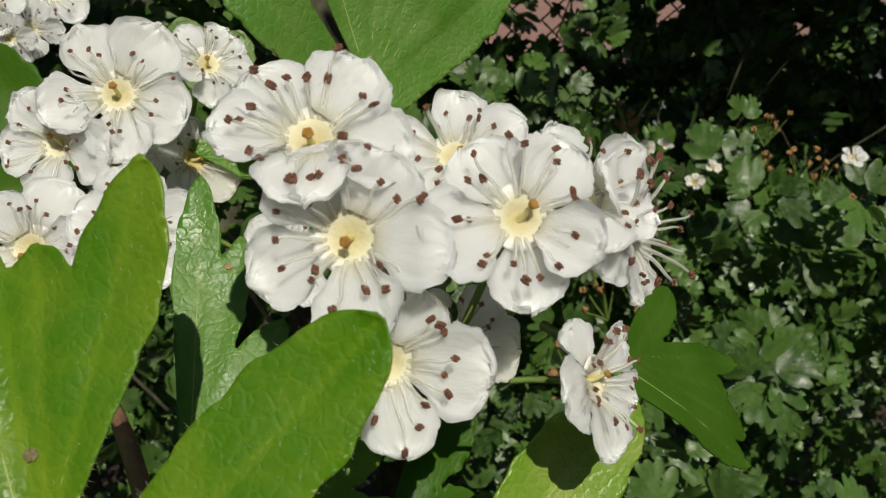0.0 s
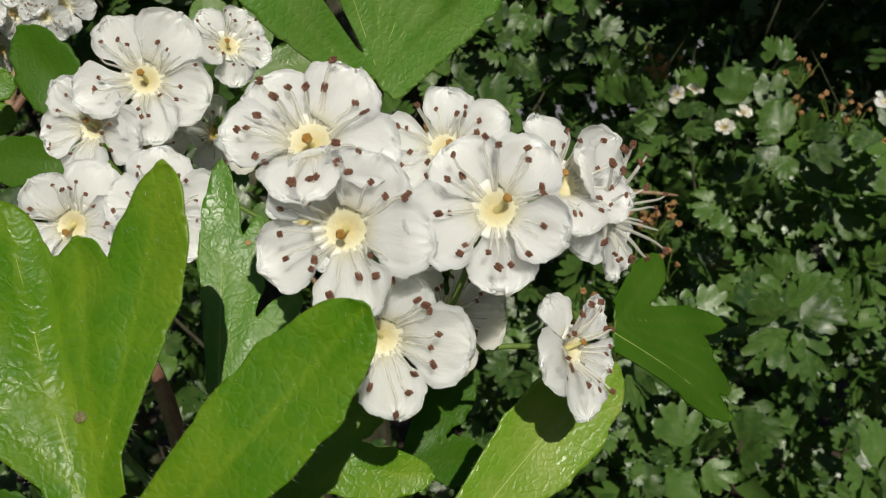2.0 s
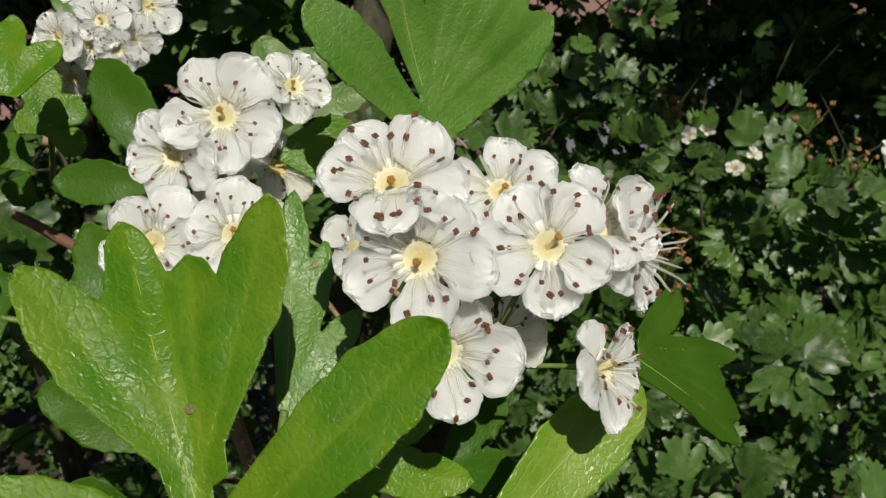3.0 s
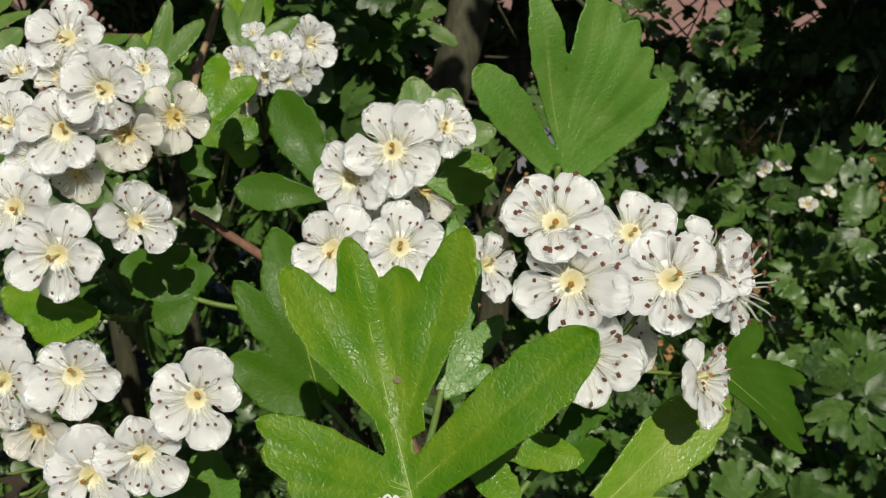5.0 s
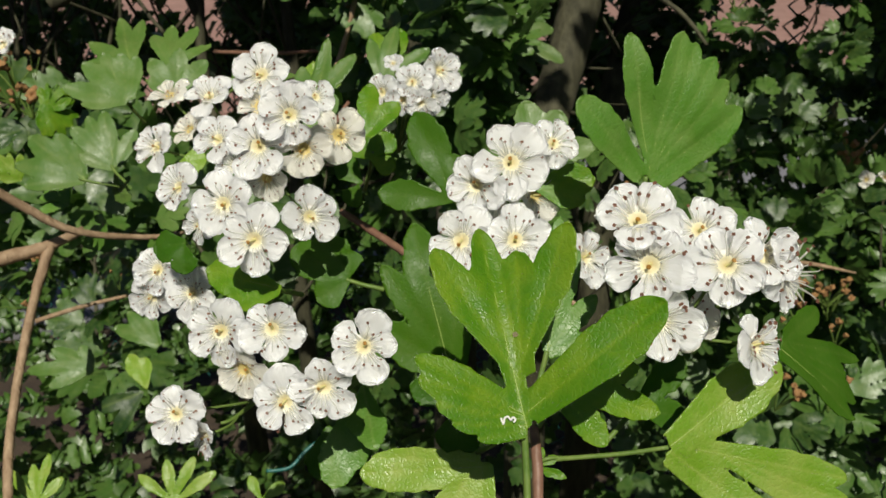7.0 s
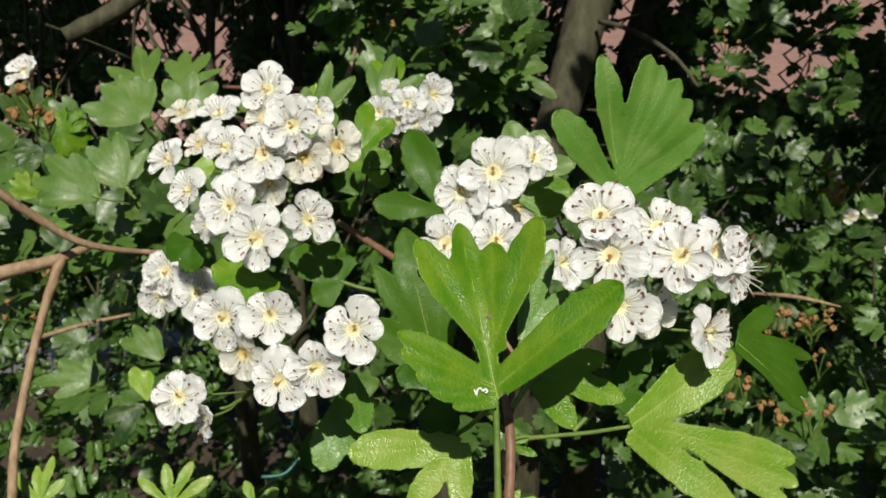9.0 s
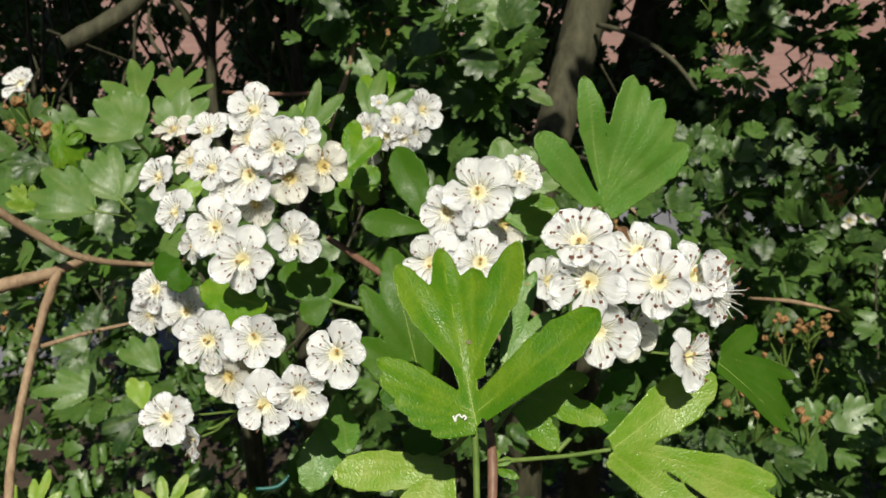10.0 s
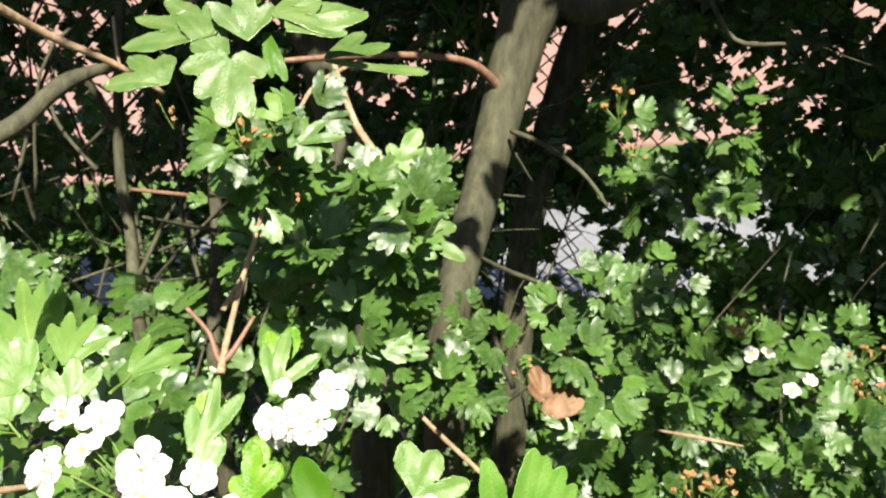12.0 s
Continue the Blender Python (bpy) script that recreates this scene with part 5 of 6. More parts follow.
simple_leaf((-0.2379, 0.1699, 1.1422), (-0.2447, 0.1615, 1.1394), (0.21, -0.65, 0.73), 0.0152, LEAF_HEDGE, None, "", "small hawthorn leaf in sun", 35)
simple_leaf((-0.2347, 0.1758, 1.1490), (-0.2259, 0.1810, 1.1401), (0.38, -0.58, 0.71), 0.0178, LEAF, None, "", "bright hawthorn leaf in sun", 36)
simple_leaf((-0.2323, 0.1772, 1.1465), (-0.2304, 0.1823, 1.1558), (0.38, -0.58, 0.71), 0.0127, LEAF, None, "", "bright hawthorn leaf in sun", 37)
simple_leaf((-0.2309, 0.1552, 1.1267), (-0.2372, 0.1533, 1.1371), (0.21, -0.65, 0.73), 0.0123, LEAF_PALE, None, "", "pale hawthorn leaf in sun", 38)
simple_leaf((-0.2210, 0.1650, 1.1134), (-0.2339, 0.1650, 1.1196), (0.18, -0.64, 0.74), 0.0130, LEAF_MID, None, "", "bright hawthorn leaf behind the tan twig", 140)
simple_leaf((-0.1950, 0.1600, 1.1213), (-0.1870, 0.1600, 1.1318), (0.18, -0.64, 0.74), 0.0120, LEAF_GLOSS, None, "", "sunlit hawthorn leaf behind the tan twig", 141)
simple_leaf((-0.2100, 0.1700, 1.1067), (-0.2220, 0.1700, 1.0970), (0.18, -0.64, 0.74), 0.0140, LEAF_MID, None, "", "bright hawthorn leaf hanging under the twig", 142)
simple_leaf((-0.1698, 0.1500, 1.1219), (-0.1571, 0.1500, 1.1285), (0.18, -0.64, 0.74), 0.0130, LEAF_GLOSS, None, "", "sunlit hawthorn leaf beside white blossom", 143)
simple_leaf((-0.1801, 0.1650, 1.1021), (-0.1921, 0.1650, 1.0907), (0.18, -0.64, 0.74), 0.0150, LEAF_MID, None, "", "bright hawthorn leaf below the tan twig", 144)
simple_leaf((-0.2571, 0.1750, 1.0979), (-0.2703, 0.1750, 1.0899), (0.18, -0.64, 0.74), 0.0140, LEAF_GLOSS, None, "", "sunlit hawthorn leaf behind the fork", 145)
branch("twig", [(-0.2081, 0.1135, 1.1510), (-0.1991, 0.1236, 1.1350), (-0.1897, 0.1338, 1.1221), (-0.1786, 0.1530, 1.1123), (-0.1682, 0.1611, 1.1117)], [0.00159, 0.00151, 0.00131, 0.00102, 0.00056], TWIG, "tan hawthorn twig crossing the leaves", "twig", 0.11, 8)
branch("twig", [(-0.2223, 0.1157, 1.1121), (-0.2119, 0.1284, 1.1127), (-0.2050, 0.1363, 1.1134), (-0.2012, 0.1483, 1.1143)], [0.00298, 0.00252, 0.00206, 0.00140], TWIG, "thick tan hawthorn twig with a fork", "twig", 0.11, 8)
branch("twig", [(-0.2050, 0.1362, 1.1135), (-0.2030, 0.1224, 1.1012), (-0.1954, 0.1024, 1.0867), (-0.1852, 0.0816, 1.0718), (-0.1730, 0.0652, 1.0617)], [0.00195, 0.00169, 0.00153, 0.00148, 0.00143], TWIG, "tan hawthorn shoot hanging from the fork", "twig", 0.11, 8)
branch("twig", [(-0.2681, 0.1756, 1.0456), (-0.2550, 0.1906, 1.0468), (-0.2403, 0.2049, 1.0471)], [0.00119, 0.00104, 0.00074], TWIG, "thin brown twig among leaves", "twig", 0.11, 8)
branch("twig", [(-0.0780, 0.1063, 1.1569), (-0.0687, 0.1034, 1.1540), (-0.0563, 0.0960, 1.1527), (-0.0359, 0.0783, 1.1506), (-0.0176, 0.0484, 1.1534), (-0.0127, 0.0338, 1.1407)], [0.00076, 0.00096, 0.00092, 0.00089, 0.00090, 0.00093], TWIG_RED, "brown hawthorn shoot bearing blossom", "twig", 0.11, 8)
branch("twig", [(-0.0154, 0.0424, 1.1481), (-0.0133, 0.0427, 1.1496), (-0.0111, 0.0441, 1.1492)], [0.00042, 0.00036, 0.00031], PEDICEL, "short green leaf spur on the shoot", "twig", 0.11, 8)
branch("twig", [(-0.0758, 0.0559, 1.1368), (-0.0759, 0.0473, 1.1389), (-0.0772, 0.0451, 1.1393)], [0.00052, 0.00038, 0.00031], PEDICEL, "green flower stalk under blossom", "twig", 0.11, 8)
branch("twig", [(-0.1517, 0.2881, 1.1722), (-0.1578, 0.2787, 1.1437), (-0.1576, 0.2526, 1.1339)], [0.00127, 0.00127, 0.00134], TWIG, "thin upright tan twig behind blossom", "twig", 0.11, 8)
branch("twig", [(-0.1542, 0.2922, 1.1727), (-0.1539, 0.2891, 1.1652), (-0.1539, 0.2667, 1.1445), (-0.1474, 0.2344, 1.1280), (-0.1430, 0.2202, 1.1233)], [0.00041, 0.00083, 0.00121, 0.00152, 0.00185], TWIG, "tan upright twig with a forked foot", "twig", 0.11, 8)
branch("twig", [(-0.1642, 0.2342, 1.1436), (-0.1544, 0.2336, 1.1330), (-0.1450, 0.2267, 1.1246), (-0.1386, 0.2453, 1.1375)], [0.00089, 0.00114, 0.00150, 0.00076], TWIG_RED, "forked reddish twig behind the blossom", "twig", 0.11, 8)
branch("twig", [(-0.2627, 0.2564, 1.2669), (-0.2535, 0.2872, 1.2446), (-0.2363, 0.3094, 1.2283), (-0.2218, 0.3271, 1.2109)], [0.00220, 0.00210, 0.00180, 0.00120], TWIG, "tan twig across the top of the hedge", "twig", 0.11, 8)
branch("twig", [(-0.4170, 0.3835, 1.1399), (-0.3911, 0.4144, 1.1570), (-0.3762, 0.4467, 1.1783), (-0.3555, 0.4772, 1.1865), (-0.3417, 0.4973, 1.1796), (-0.3331, 0.5119, 1.1678)], [0.00656, 0.00656, 0.00622, 0.00361, 0.00206, 0.00093], BARK, "grey curved hawthorn branch near the fence", "twig", 0.11, 8)
branch("twig", [(-0.2141, 0.4569, 1.2042), (-0.1688, 0.4964, 1.2040), (-0.1228, 0.5397, 1.1979), (-0.1015, 0.5626, 1.1869), (-0.0861, 0.5813, 1.1655)], [0.00194, 0.00221, 0.00254, 0.00328, 0.00452], TWIG_RED, "reddish brown branch curving into the trunk", "twig", 0.11, 8)
branch("twig", [(-0.1522, 0.3868, 1.2206), (-0.1354, 0.3744, 1.1900), (-0.1101, 0.3551, 1.1726), (-0.0993, 0.3502, 1.1658)], [0.00162, 0.00206, 0.00197, 0.00135], TWIG, "tan twig ending in a leaf tuft", "twig", 0.11, 8)
branch("twig", [(-0.1728, 0.3263, 1.1948), (-0.1671, 0.3633, 1.1948), (-0.1677, 0.3990, 1.2043), (-0.1566, 0.4482, 1.2108)], [0.00074, 0.00111, 0.00135, 0.00147], TWIG, "pale tan twig end in the sun", "twig", 0.11, 8)
branch("twig", [(-0.0741, 0.5563, 1.1428), (-0.0479, 0.5378, 1.1403), (-0.0162, 0.5155, 1.1289), (0.0042, 0.4993, 1.1114)], [0.00219, 0.00190, 0.00164, 0.00121], BARK, "grey twig springing from the trunk", "twig", 0.11, 8)
branch("twig", [(-0.0872, 0.5204, 1.0511), (-0.0598, 0.4839, 1.0596), (-0.0240, 0.4473, 1.0689), (-0.0004, 0.4103, 1.0825)], [0.00131, 0.00184, 0.00171, 0.00141], BARK, "grey twig in front of the fence", "twig", 0.11, 8)
branch("twig", [(-0.1300, 0.4074, 1.0132), (-0.0972, 0.3738, 1.0058), (-0.0449, 0.3293, 1.0014)], [0.00097, 0.00147, 0.00152], TWIG, "tan twig low in the hedge", "twig", 0.11, 8)
branch("twig", [(-0.1393, 0.4265, 0.9904), (-0.1075, 0.3849, 0.9734), (-0.0804, 0.3550, 0.9616)], [0.00102, 0.00136, 0.00131], TWIG, "brown twig low in the hedge", "twig", 0.11, 8)
branch("twig", [(0.0486, 0.3638, 1.0279), (0.0706, 0.3535, 1.0347), (0.0943, 0.3582, 1.0303)], [0.00069, 0.00119, 0.00052], TWIG, "short tan twig stub among leaves", "twig", 0.11, 8)
branch("twig", [(-0.0319, 0.4278, 1.0545), (-0.0110, 0.4115, 1.0438), (0.0138, 0.3865, 1.0408)], [0.00075, 0.00110, 0.00071], TWIG, "thin tan twig among leaves", "twig", 0.11, 8)
branch("twig", [(0.0539, 0.5802, 1.2508), (0.0778, 0.5740, 1.2183), (0.1111, 0.5692, 1.2181)], [0.00175, 0.00175, 0.00131], BARK, "thin grey twig across the dark hedge", "twig", 0.11, 8)
branch("twig", [(-0.2473, 0.3302, 1.2468), (-0.2408, 0.3201, 1.2349), (-0.2338, 0.3107, 1.2261)], [0.00079, 0.00078, 0.00076], TWIG, "short pale twig in the sun", "twig", 0.11, 8)
branch("twig", [(-0.3751, 0.5045, 1.0810), (-0.3180, 0.4937, 1.0862), (-0.2662, 0.4781, 1.0952)], [0.00148, 0.00163, 0.00109], TWIG_RED, "brown twig in deep hedge shade", "twig", 0.11, 8)
branch("twig", [(-0.2178, 0.6266, 1.1375), (-0.1916, 0.6426, 1.1710), (-0.1645, 0.6544, 1.1951)], [0.00305, 0.00254, 0.00203], BARK, "shaded grey twig beside the trunk", "twig", 0.11, 8)

# ---- more leaves, seen as the camera rises ----
leaf_thing(leaf_pose((-0.1214, 0.1720, 1.2556), (-0.1406, 0.1665, 1.2570), (0.209, -0.520, 0.828)), [(0.0, 0.0, 0.0, 19.1, 4.12, 0.7), (0.0, 0.0, 11.5, 14.5, 3.62, 0.7), (1.1, 0.2, 12.8, 4.1, 3.35, 0.7)], LEAF_SHEEN, None, "", "glossy sunlit hawthorn leaf high in the hedge", fold=0.1, curl=0.1, seed=51, grid=40, stalk_width=0.5, vee=0)
leaf_thing(leaf_pose((-0.1044, 0.1782, 1.2657), (-0.1001, 0.1639, 1.2524), (0.135, -0.654, 0.744)), [(-0.2, 2.4, -0.0, 25.6, 4.52, 0.6, 0.6), (0.8, 2.4, 8.2, 16.1, 4.02, 0.6, 0.7), (1.2, 1.4, 13.9, 6.3, 4.06, 0.6, 0.7), (-0.8, 2.4, -7.1, 22.7, 3.47, 0.6, 0.7), (-1.2, 1.4, -10.6, 9.0, 3.79, 0.6, 0.7)], LEAF_SHEEN, None, "", "large hanging sunlit hawthorn leaf", fold=0.1, curl=0.1, seed=52, grid=44, stalk_width=0.5, vee=0)
leaf_thing(leaf_pose((-0.1147, 0.1903, 1.2677), (-0.1338, 0.1845, 1.2665), (0.089, -0.477, 0.874)), [(0.0, -0.0, 0.0, 29.5, 4.58, 0.7), (0.0, -0.0, 14.4, 27.6, 4.08, 0.7), (1.4, 0.1, 22.6, 19.1, 4.13, 0.7)], LEAF_SHEEN, None, "", "sunlit hawthorn leaf high in the hedge", fold=0.1, curl=0.1, seed=53, grid=40, stalk_width=0.5, vee=0)
leaf_thing(leaf_pose((-0.1021, 0.1854, 1.2676), (-0.1093, 0.1974, 1.2820), (0.152, -0.721, 0.676)), [(-0.0, 0.0, -0.0, 22.1, 3.96, 0.7), (-0.0, 0.0, -10.0, 15.9, 3.38, 0.7), (0.0, 0.4, 7.9, 12.4, 3.38, 0.7)], LEAF_SHEEN, None, "", "upright sunlit hawthorn leaf", fold=0.1, curl=0.1, seed=54, grid=40, stalk_width=0.5, vee=0)
leaf_thing(leaf_pose((-0.0984, 0.1938, 1.2732), (-0.0817, 0.2046, 1.2752), (0.186, -0.452, 0.873)), [(0.0, 0.0, -0.0, 30.2, 4.05, 0.7), (0.5, -0.1, 10.9, 19.7, 3.69, 0.7), (0.0, 0.0, -13.4, 18.9, 3.79, 0.7)], LEAF_SHEEN, None, "", "sunlit hawthorn leaf on the top twig", fold=0.1, curl=0.1, seed=55, grid=40, stalk_width=0.5, vee=0)
leaf_thing(leaf_pose((-0.0887, 0.2115, 1.2572), (-0.0703, 0.2193, 1.2568), (0.156, -0.327, 0.932)), [(0.0, 0.0, -0.0, 34.4, 3.43, 0.7), (-1.7, 0.1, -16.0, 22.7, 3.5, 0.7), (-1.7, 0.1, -24.7, 14.6, 3.85, 0.7)], LEAF_SHEEN, None, "", "long sunlit hawthorn leaf on the top twig", fold=0.1, curl=0.1, seed=56, grid=40, stalk_width=0.5, vee=0)
leaf_thing(leaf_pose((-0.0818, 0.0968, 1.1757), (-0.0829, 0.1099, 1.1908), (0.158, -0.740, 0.654)), [(0.3, 0.6, 0.0, 29.9, 2.33, 0.7, 0.5), (-1.6, 10.8, 7.5, 26.3, 2.34, 0.7, 0.5), (-1.9, 10.8, -5.0, 21.9, 2.20, 0.7, 0.5), (0.3, 1.8, 4.7, 15.3, 2.71, 0.7, 0.6)], LEAF_GLOSS, None, "", "tall pale lobed hawthorn leaf between blossom clusters", fold=0.1, curl=0.1, seed=70, grid=44, stalk_width=0.5, vee=0)
leaf_thing(leaf_pose((-0.0783, 0.1365, 1.1791), (-0.0787, 0.1497, 1.1941), (0.158, -0.740, 0.654)), [(0.2, 0.4, 0.0, 19.7, 2.39, 0.7, 0.6), (-0.1, 1.9, -6.0, 14.2, 2.07, 0.7, 0.6), (0.2, 1.9, 10.7, 13.8, 2.38, 0.7, 0.5)], LEAF_GLOSS, None, "", "pale upright hawthorn leaf above blossom", fold=0.1, curl=0.1, seed=71, grid=40, stalk_width=0.5, vee=0)
leaf_thing(leaf_pose((-0.0647, 0.0938, 1.1822), (-0.0674, 0.1066, 1.1973), (0.158, -0.740, 0.654)), [(-0.0, 0.0, 0.0, 12.5, 2.58, 0.7, 0.6), (-0.0, 0.0, 6.7, 7.9, 2.57, 0.7, 0.6), (-0.3, -0.0, -4.1, 4.7, 2.31, 0.7, 0.6)], LEAF, None, "", "green hawthorn leaf below the blossom", fold=0.1, curl=0.1, seed=72, grid=36, stalk_width=0.5, vee=0)
leaf_thing(leaf_pose((-0.1391, 0.1311, 1.1817), (-0.1532, 0.1429, 1.1897), (0.101, -0.472, 0.876)), [(0.1, 0.4, -0.0, 18.2, 2.28, 0.6, 0.5), (0.1, 0.4, 6.2, 19.3, 2.50, 0.6, 0.5), (0.1, 0.4, 12.4, 13.5, 2.49, 0.6, 0.5), (0.0, -0.0, 13.2, 3.3, 2.06, 0.6, 0.5)], LEAF_GLOSS, (-0.1296, 0.1264, 1.1744), "", "broad sunlit hawthorn leaf above the blossom", fold=0.1, curl=0.1, seed=75, grid=40, stalk_width=0.5, vee=0)
leaf_thing(leaf_pose((-0.1281, 0.1440, 1.1727), (-0.1304, 0.1613, 1.1823), (0.101, -0.472, 0.876)), [(-0.1, 0.2, -0.0, 15.0, 2.40, 0.7, 0.5), (0.3, 0.2, 11.0, 15.2, 2.62, 0.7, 0.5), (0.4, -0.2, 15.4, 10.2, 2.17, 0.7, 0.6)], LEAF_GLOSS, (-0.1257, 0.1304, 1.1755), "", "three-lobed sunlit hawthorn leaf above the blossom", fold=0.1, curl=0.1, seed=76, grid=40, stalk_width=0.5, vee=0)
leaf_thing(leaf_pose((-0.1656, 0.1479, 1.1750), (-0.1779, 0.1611, 1.1835), (0.101, -0.472, 0.876)), [(-0.0, 0.0, -0.0, 31.4, 3.01, 0.6, 0.4), (-0.0, 0.0, 6.6, 26.2, 2.77, 0.6, 0.4), (-0.3, 0.2, -11.1, 21.6, 2.97, 0.6, 0.4), (-0.3, 0.2, -12.8, 12.0, 2.70, 0.6, 0.5)], LEAF_GLOSS, (-0.1514, 0.1373, 1.1739), "", "large sunlit hawthorn leaf beside the blossom", fold=0.1, curl=0.1, seed=77, grid=40, stalk_width=0.5, vee=0)
leaf_thing(leaf_pose((-0.0308, 0.1136, 1.1737), (-0.0377, 0.1234, 1.1897), (0.267, -0.770, 0.580)), [(0.0, 0.0, 0.0, 13.7, 3.96, 0.6), (0.0, 0.0, 7.6, 9.6, 3.74, 0.8), (-0.1, -0.3, 13.9, 0.4, 3.03, 0.7)], LEAF_GLOSS, None, "", "green hawthorn leaf behind the middle blossom", fold=0.1, curl=0.1, seed=58, grid=40, stalk_width=0.5, vee=0)
leaf_thing(leaf_pose((-0.1035, 0.3486, 1.1800), (-0.0951, 0.3600, 1.1941), (0.282, -0.820, 0.498)), [(-0.4, -2.1, 0.0, 21.0, 5.13, 0.8), (-0.4, -2.1, 15.4, 15.7, 5.13, 0.8), (-0.4, -2.1, -8.7, 4.9, 3.65, 0.8), (0.5, -2.2, 17.8, 2.7, 4.39, 0.7)], LEAF_GLOSS, None, "", "lobed hawthorn leaf at a twig end", fold=0.1, curl=0.1, seed=59, grid=40, stalk_width=0.5, vee=0)
leaf_thing(leaf_pose((-0.0865, 0.3206, 1.1528), (-0.0691, 0.3303, 1.1551), (0.211, -0.563, 0.799)), [(0.0, 0.0, -0.0, 21.6, 4.77, 0.8), (0.6, -0.2, 18.9, 21.4, 4.71, 0.8), (0.0, 0.0, 10.9, 7.3, 4.24, 0.7)], LEAF_SHEEN, None, "", "pale glossy hawthorn leaf with a water drop", fold=0.1, curl=0.1, seed=60, grid=36, stalk_width=0.5, vee=0)
leaf_thing(leaf_pose((-0.2103, 0.1455, 1.0549), (-0.2289, 0.1382, 1.0539), (0.217, -0.652, 0.726)), [(-0.0, -0.5, 0.0, 26.2, 3.15, 0.7, 0.5), (-0.0, -0.5, 7.5, 16.8, 3.17, 0.7, 0.5), (-0.7, -0.5, -7.2, 16.3, 2.85, 0.7, 0.5), (0.5, 0.0, 7.9, 5.3, 2.88, 0.7, 0.5)], LEAF_GLOSS, None, "", "broad pale green hawthorn leaf low beside the shoot", fold=0.1, curl=0.1, seed=61, grid=40, stalk_width=0.5, vee=0)
leaf_thing(leaf_pose((-0.1809, 0.1508, 1.0664), (-0.2001, 0.1505, 1.0719), (0.217, -0.652, 0.726)), [(0.0, 0.0, -0.0, 20.2, 3.08, 0.7, 0.5), (0.0, 0.0, 7.2, 18.3, 2.81, 0.7, 0.5), (0.0, 0.0, 10.1, 10.6, 2.81, 0.7, 0.5)], LEAF_GLOSS, None, "", "green hawthorn leaf in half sun", fold=0.1, curl=0.1, seed=62, grid=36, stalk_width=0.5, vee=0)
leaf_thing(leaf_pose((-0.1933, 0.1507, 1.0419), (-0.2097, 0.1408, 1.0361), (0.256, -0.767, 0.589)), [(0.0, 0.0, -0.0, 19.4, 3.77, 0.8), (0.0, 0.0, -11.9, 16.8, 3.48, 0.8), (-0.4, 0.1, -0.8, 7.5, 2.91, 0.7)], LEAF_HEDGE, None, "", "shaded lobed hawthorn leaf", fold=0.1, curl=0.1, seed=63, grid=36, stalk_width=0.5, vee=0)
leaf_thing(leaf_pose((-0.1875, 0.1477, 1.0508), (-0.2028, 0.1533, 1.0624), (0.237, -0.711, 0.662)), [(-1.9, -2.8, 0.0, 13.3, 3.73, 0.8), (-1.9, -2.8, 4.3, 8.2, 3.05, 0.8)], LEAF_PALE, None, "", "small pale hawthorn leaf", fold=0.1, curl=0.1, seed=64, grid=32, stalk_width=0.5, vee=0)
leaf_thing(leaf_pose((-0.1357, 0.0912, 1.0563), (-0.1536, 0.0934, 1.0651), (0.237, -0.711, 0.662)), [(0.0, 0.0, -0.0, 14.4, 1.89, 0.6), (0.0, 0.0, 8.7, 10.1, 2.17, 0.6), (0.7, 0.6, 14.4, 3.4, 2.17, 0.6), (0.0, 0.0, 14.8, -5.0, 2.17, 0.6)], LEAF_PALE, None, "", "young yellow-green hawthorn shoot leaf", fold=0.1, curl=0.1, seed=65, grid=40, stalk_width=0.5, vee=0)
leaf_thing(leaf_pose((-0.1750, 0.0776, 1.0566), (-0.1917, 0.0817, 1.0669), (0.237, -0.711, 0.662)), [(-0.0, -0.0, 0.0, 15.3, 1.89, 0.6), (-0.0, -0.0, 6.4, 11.1, 1.89, 0.6), (0.5, 0.7, 12.0, 9.9, 1.90, 0.6), (-0.0, -0.0, 10.5, 1.0, 1.89, 0.6)], LEAF_PALE, None, "", "young yellow-green hawthorn shoot leaf", fold=0.1, curl=0.1, seed=66, grid=40, stalk_width=0.5, vee=0)
leaf_thing(leaf_pose((-0.1108, 0.1013, 1.0549), (-0.1238, 0.1090, 1.0679), (0.237, -0.711, 0.662)), [(0.0, 0.0, -0.0, 8.5, 1.91, 0.7), (0.0, 0.0, 8.6, 0.8, 2.18, 0.7)], LEAF_PALE, None, "", "young hawthorn leaf low in the hedge", fold=0.1, curl=0.1, seed=67, grid=32, stalk_width=0.5, vee=0)
leaf_thing(leaf_pose((-0.2633, 0.1763, 1.0842), (-0.2677, 0.1901, 1.0980), (0.217, -0.652, 0.726)), [(11.6, 5.5, -0.0, 19.2, 4.12, 0.8), (11.6, 5.5, 14.7, 16.0, 4.11, 0.8)], LEAF_HEDGE, None, "", "hawthorn leaf behind the fork", fold=0.1, curl=0.1, seed=68, grid=32, stalk_width=0.5, vee=0)
leaf_thing(leaf_pose((-0.0926, 0.1906, 1.2715), (-0.0759, 0.2012, 1.2745), (0.211, -0.563, 0.799)), [(-0.0, 0.0, -0.0, 25.5, 3.69, 0.7, 0.6), (-0.0, 0.0, 5.5, 17.4, 3.09, 0.7, 0.7), (-0.9, 1.1, -9.9, 13.0, 3.42, 0.7, 0.6)], LEAF_SHEEN, None, "", "pale serrated hawthorn leaf high in the hedge", fold=0.1, curl=0.1, seed=81, grid=40, stalk_width=0.5, vee=0)
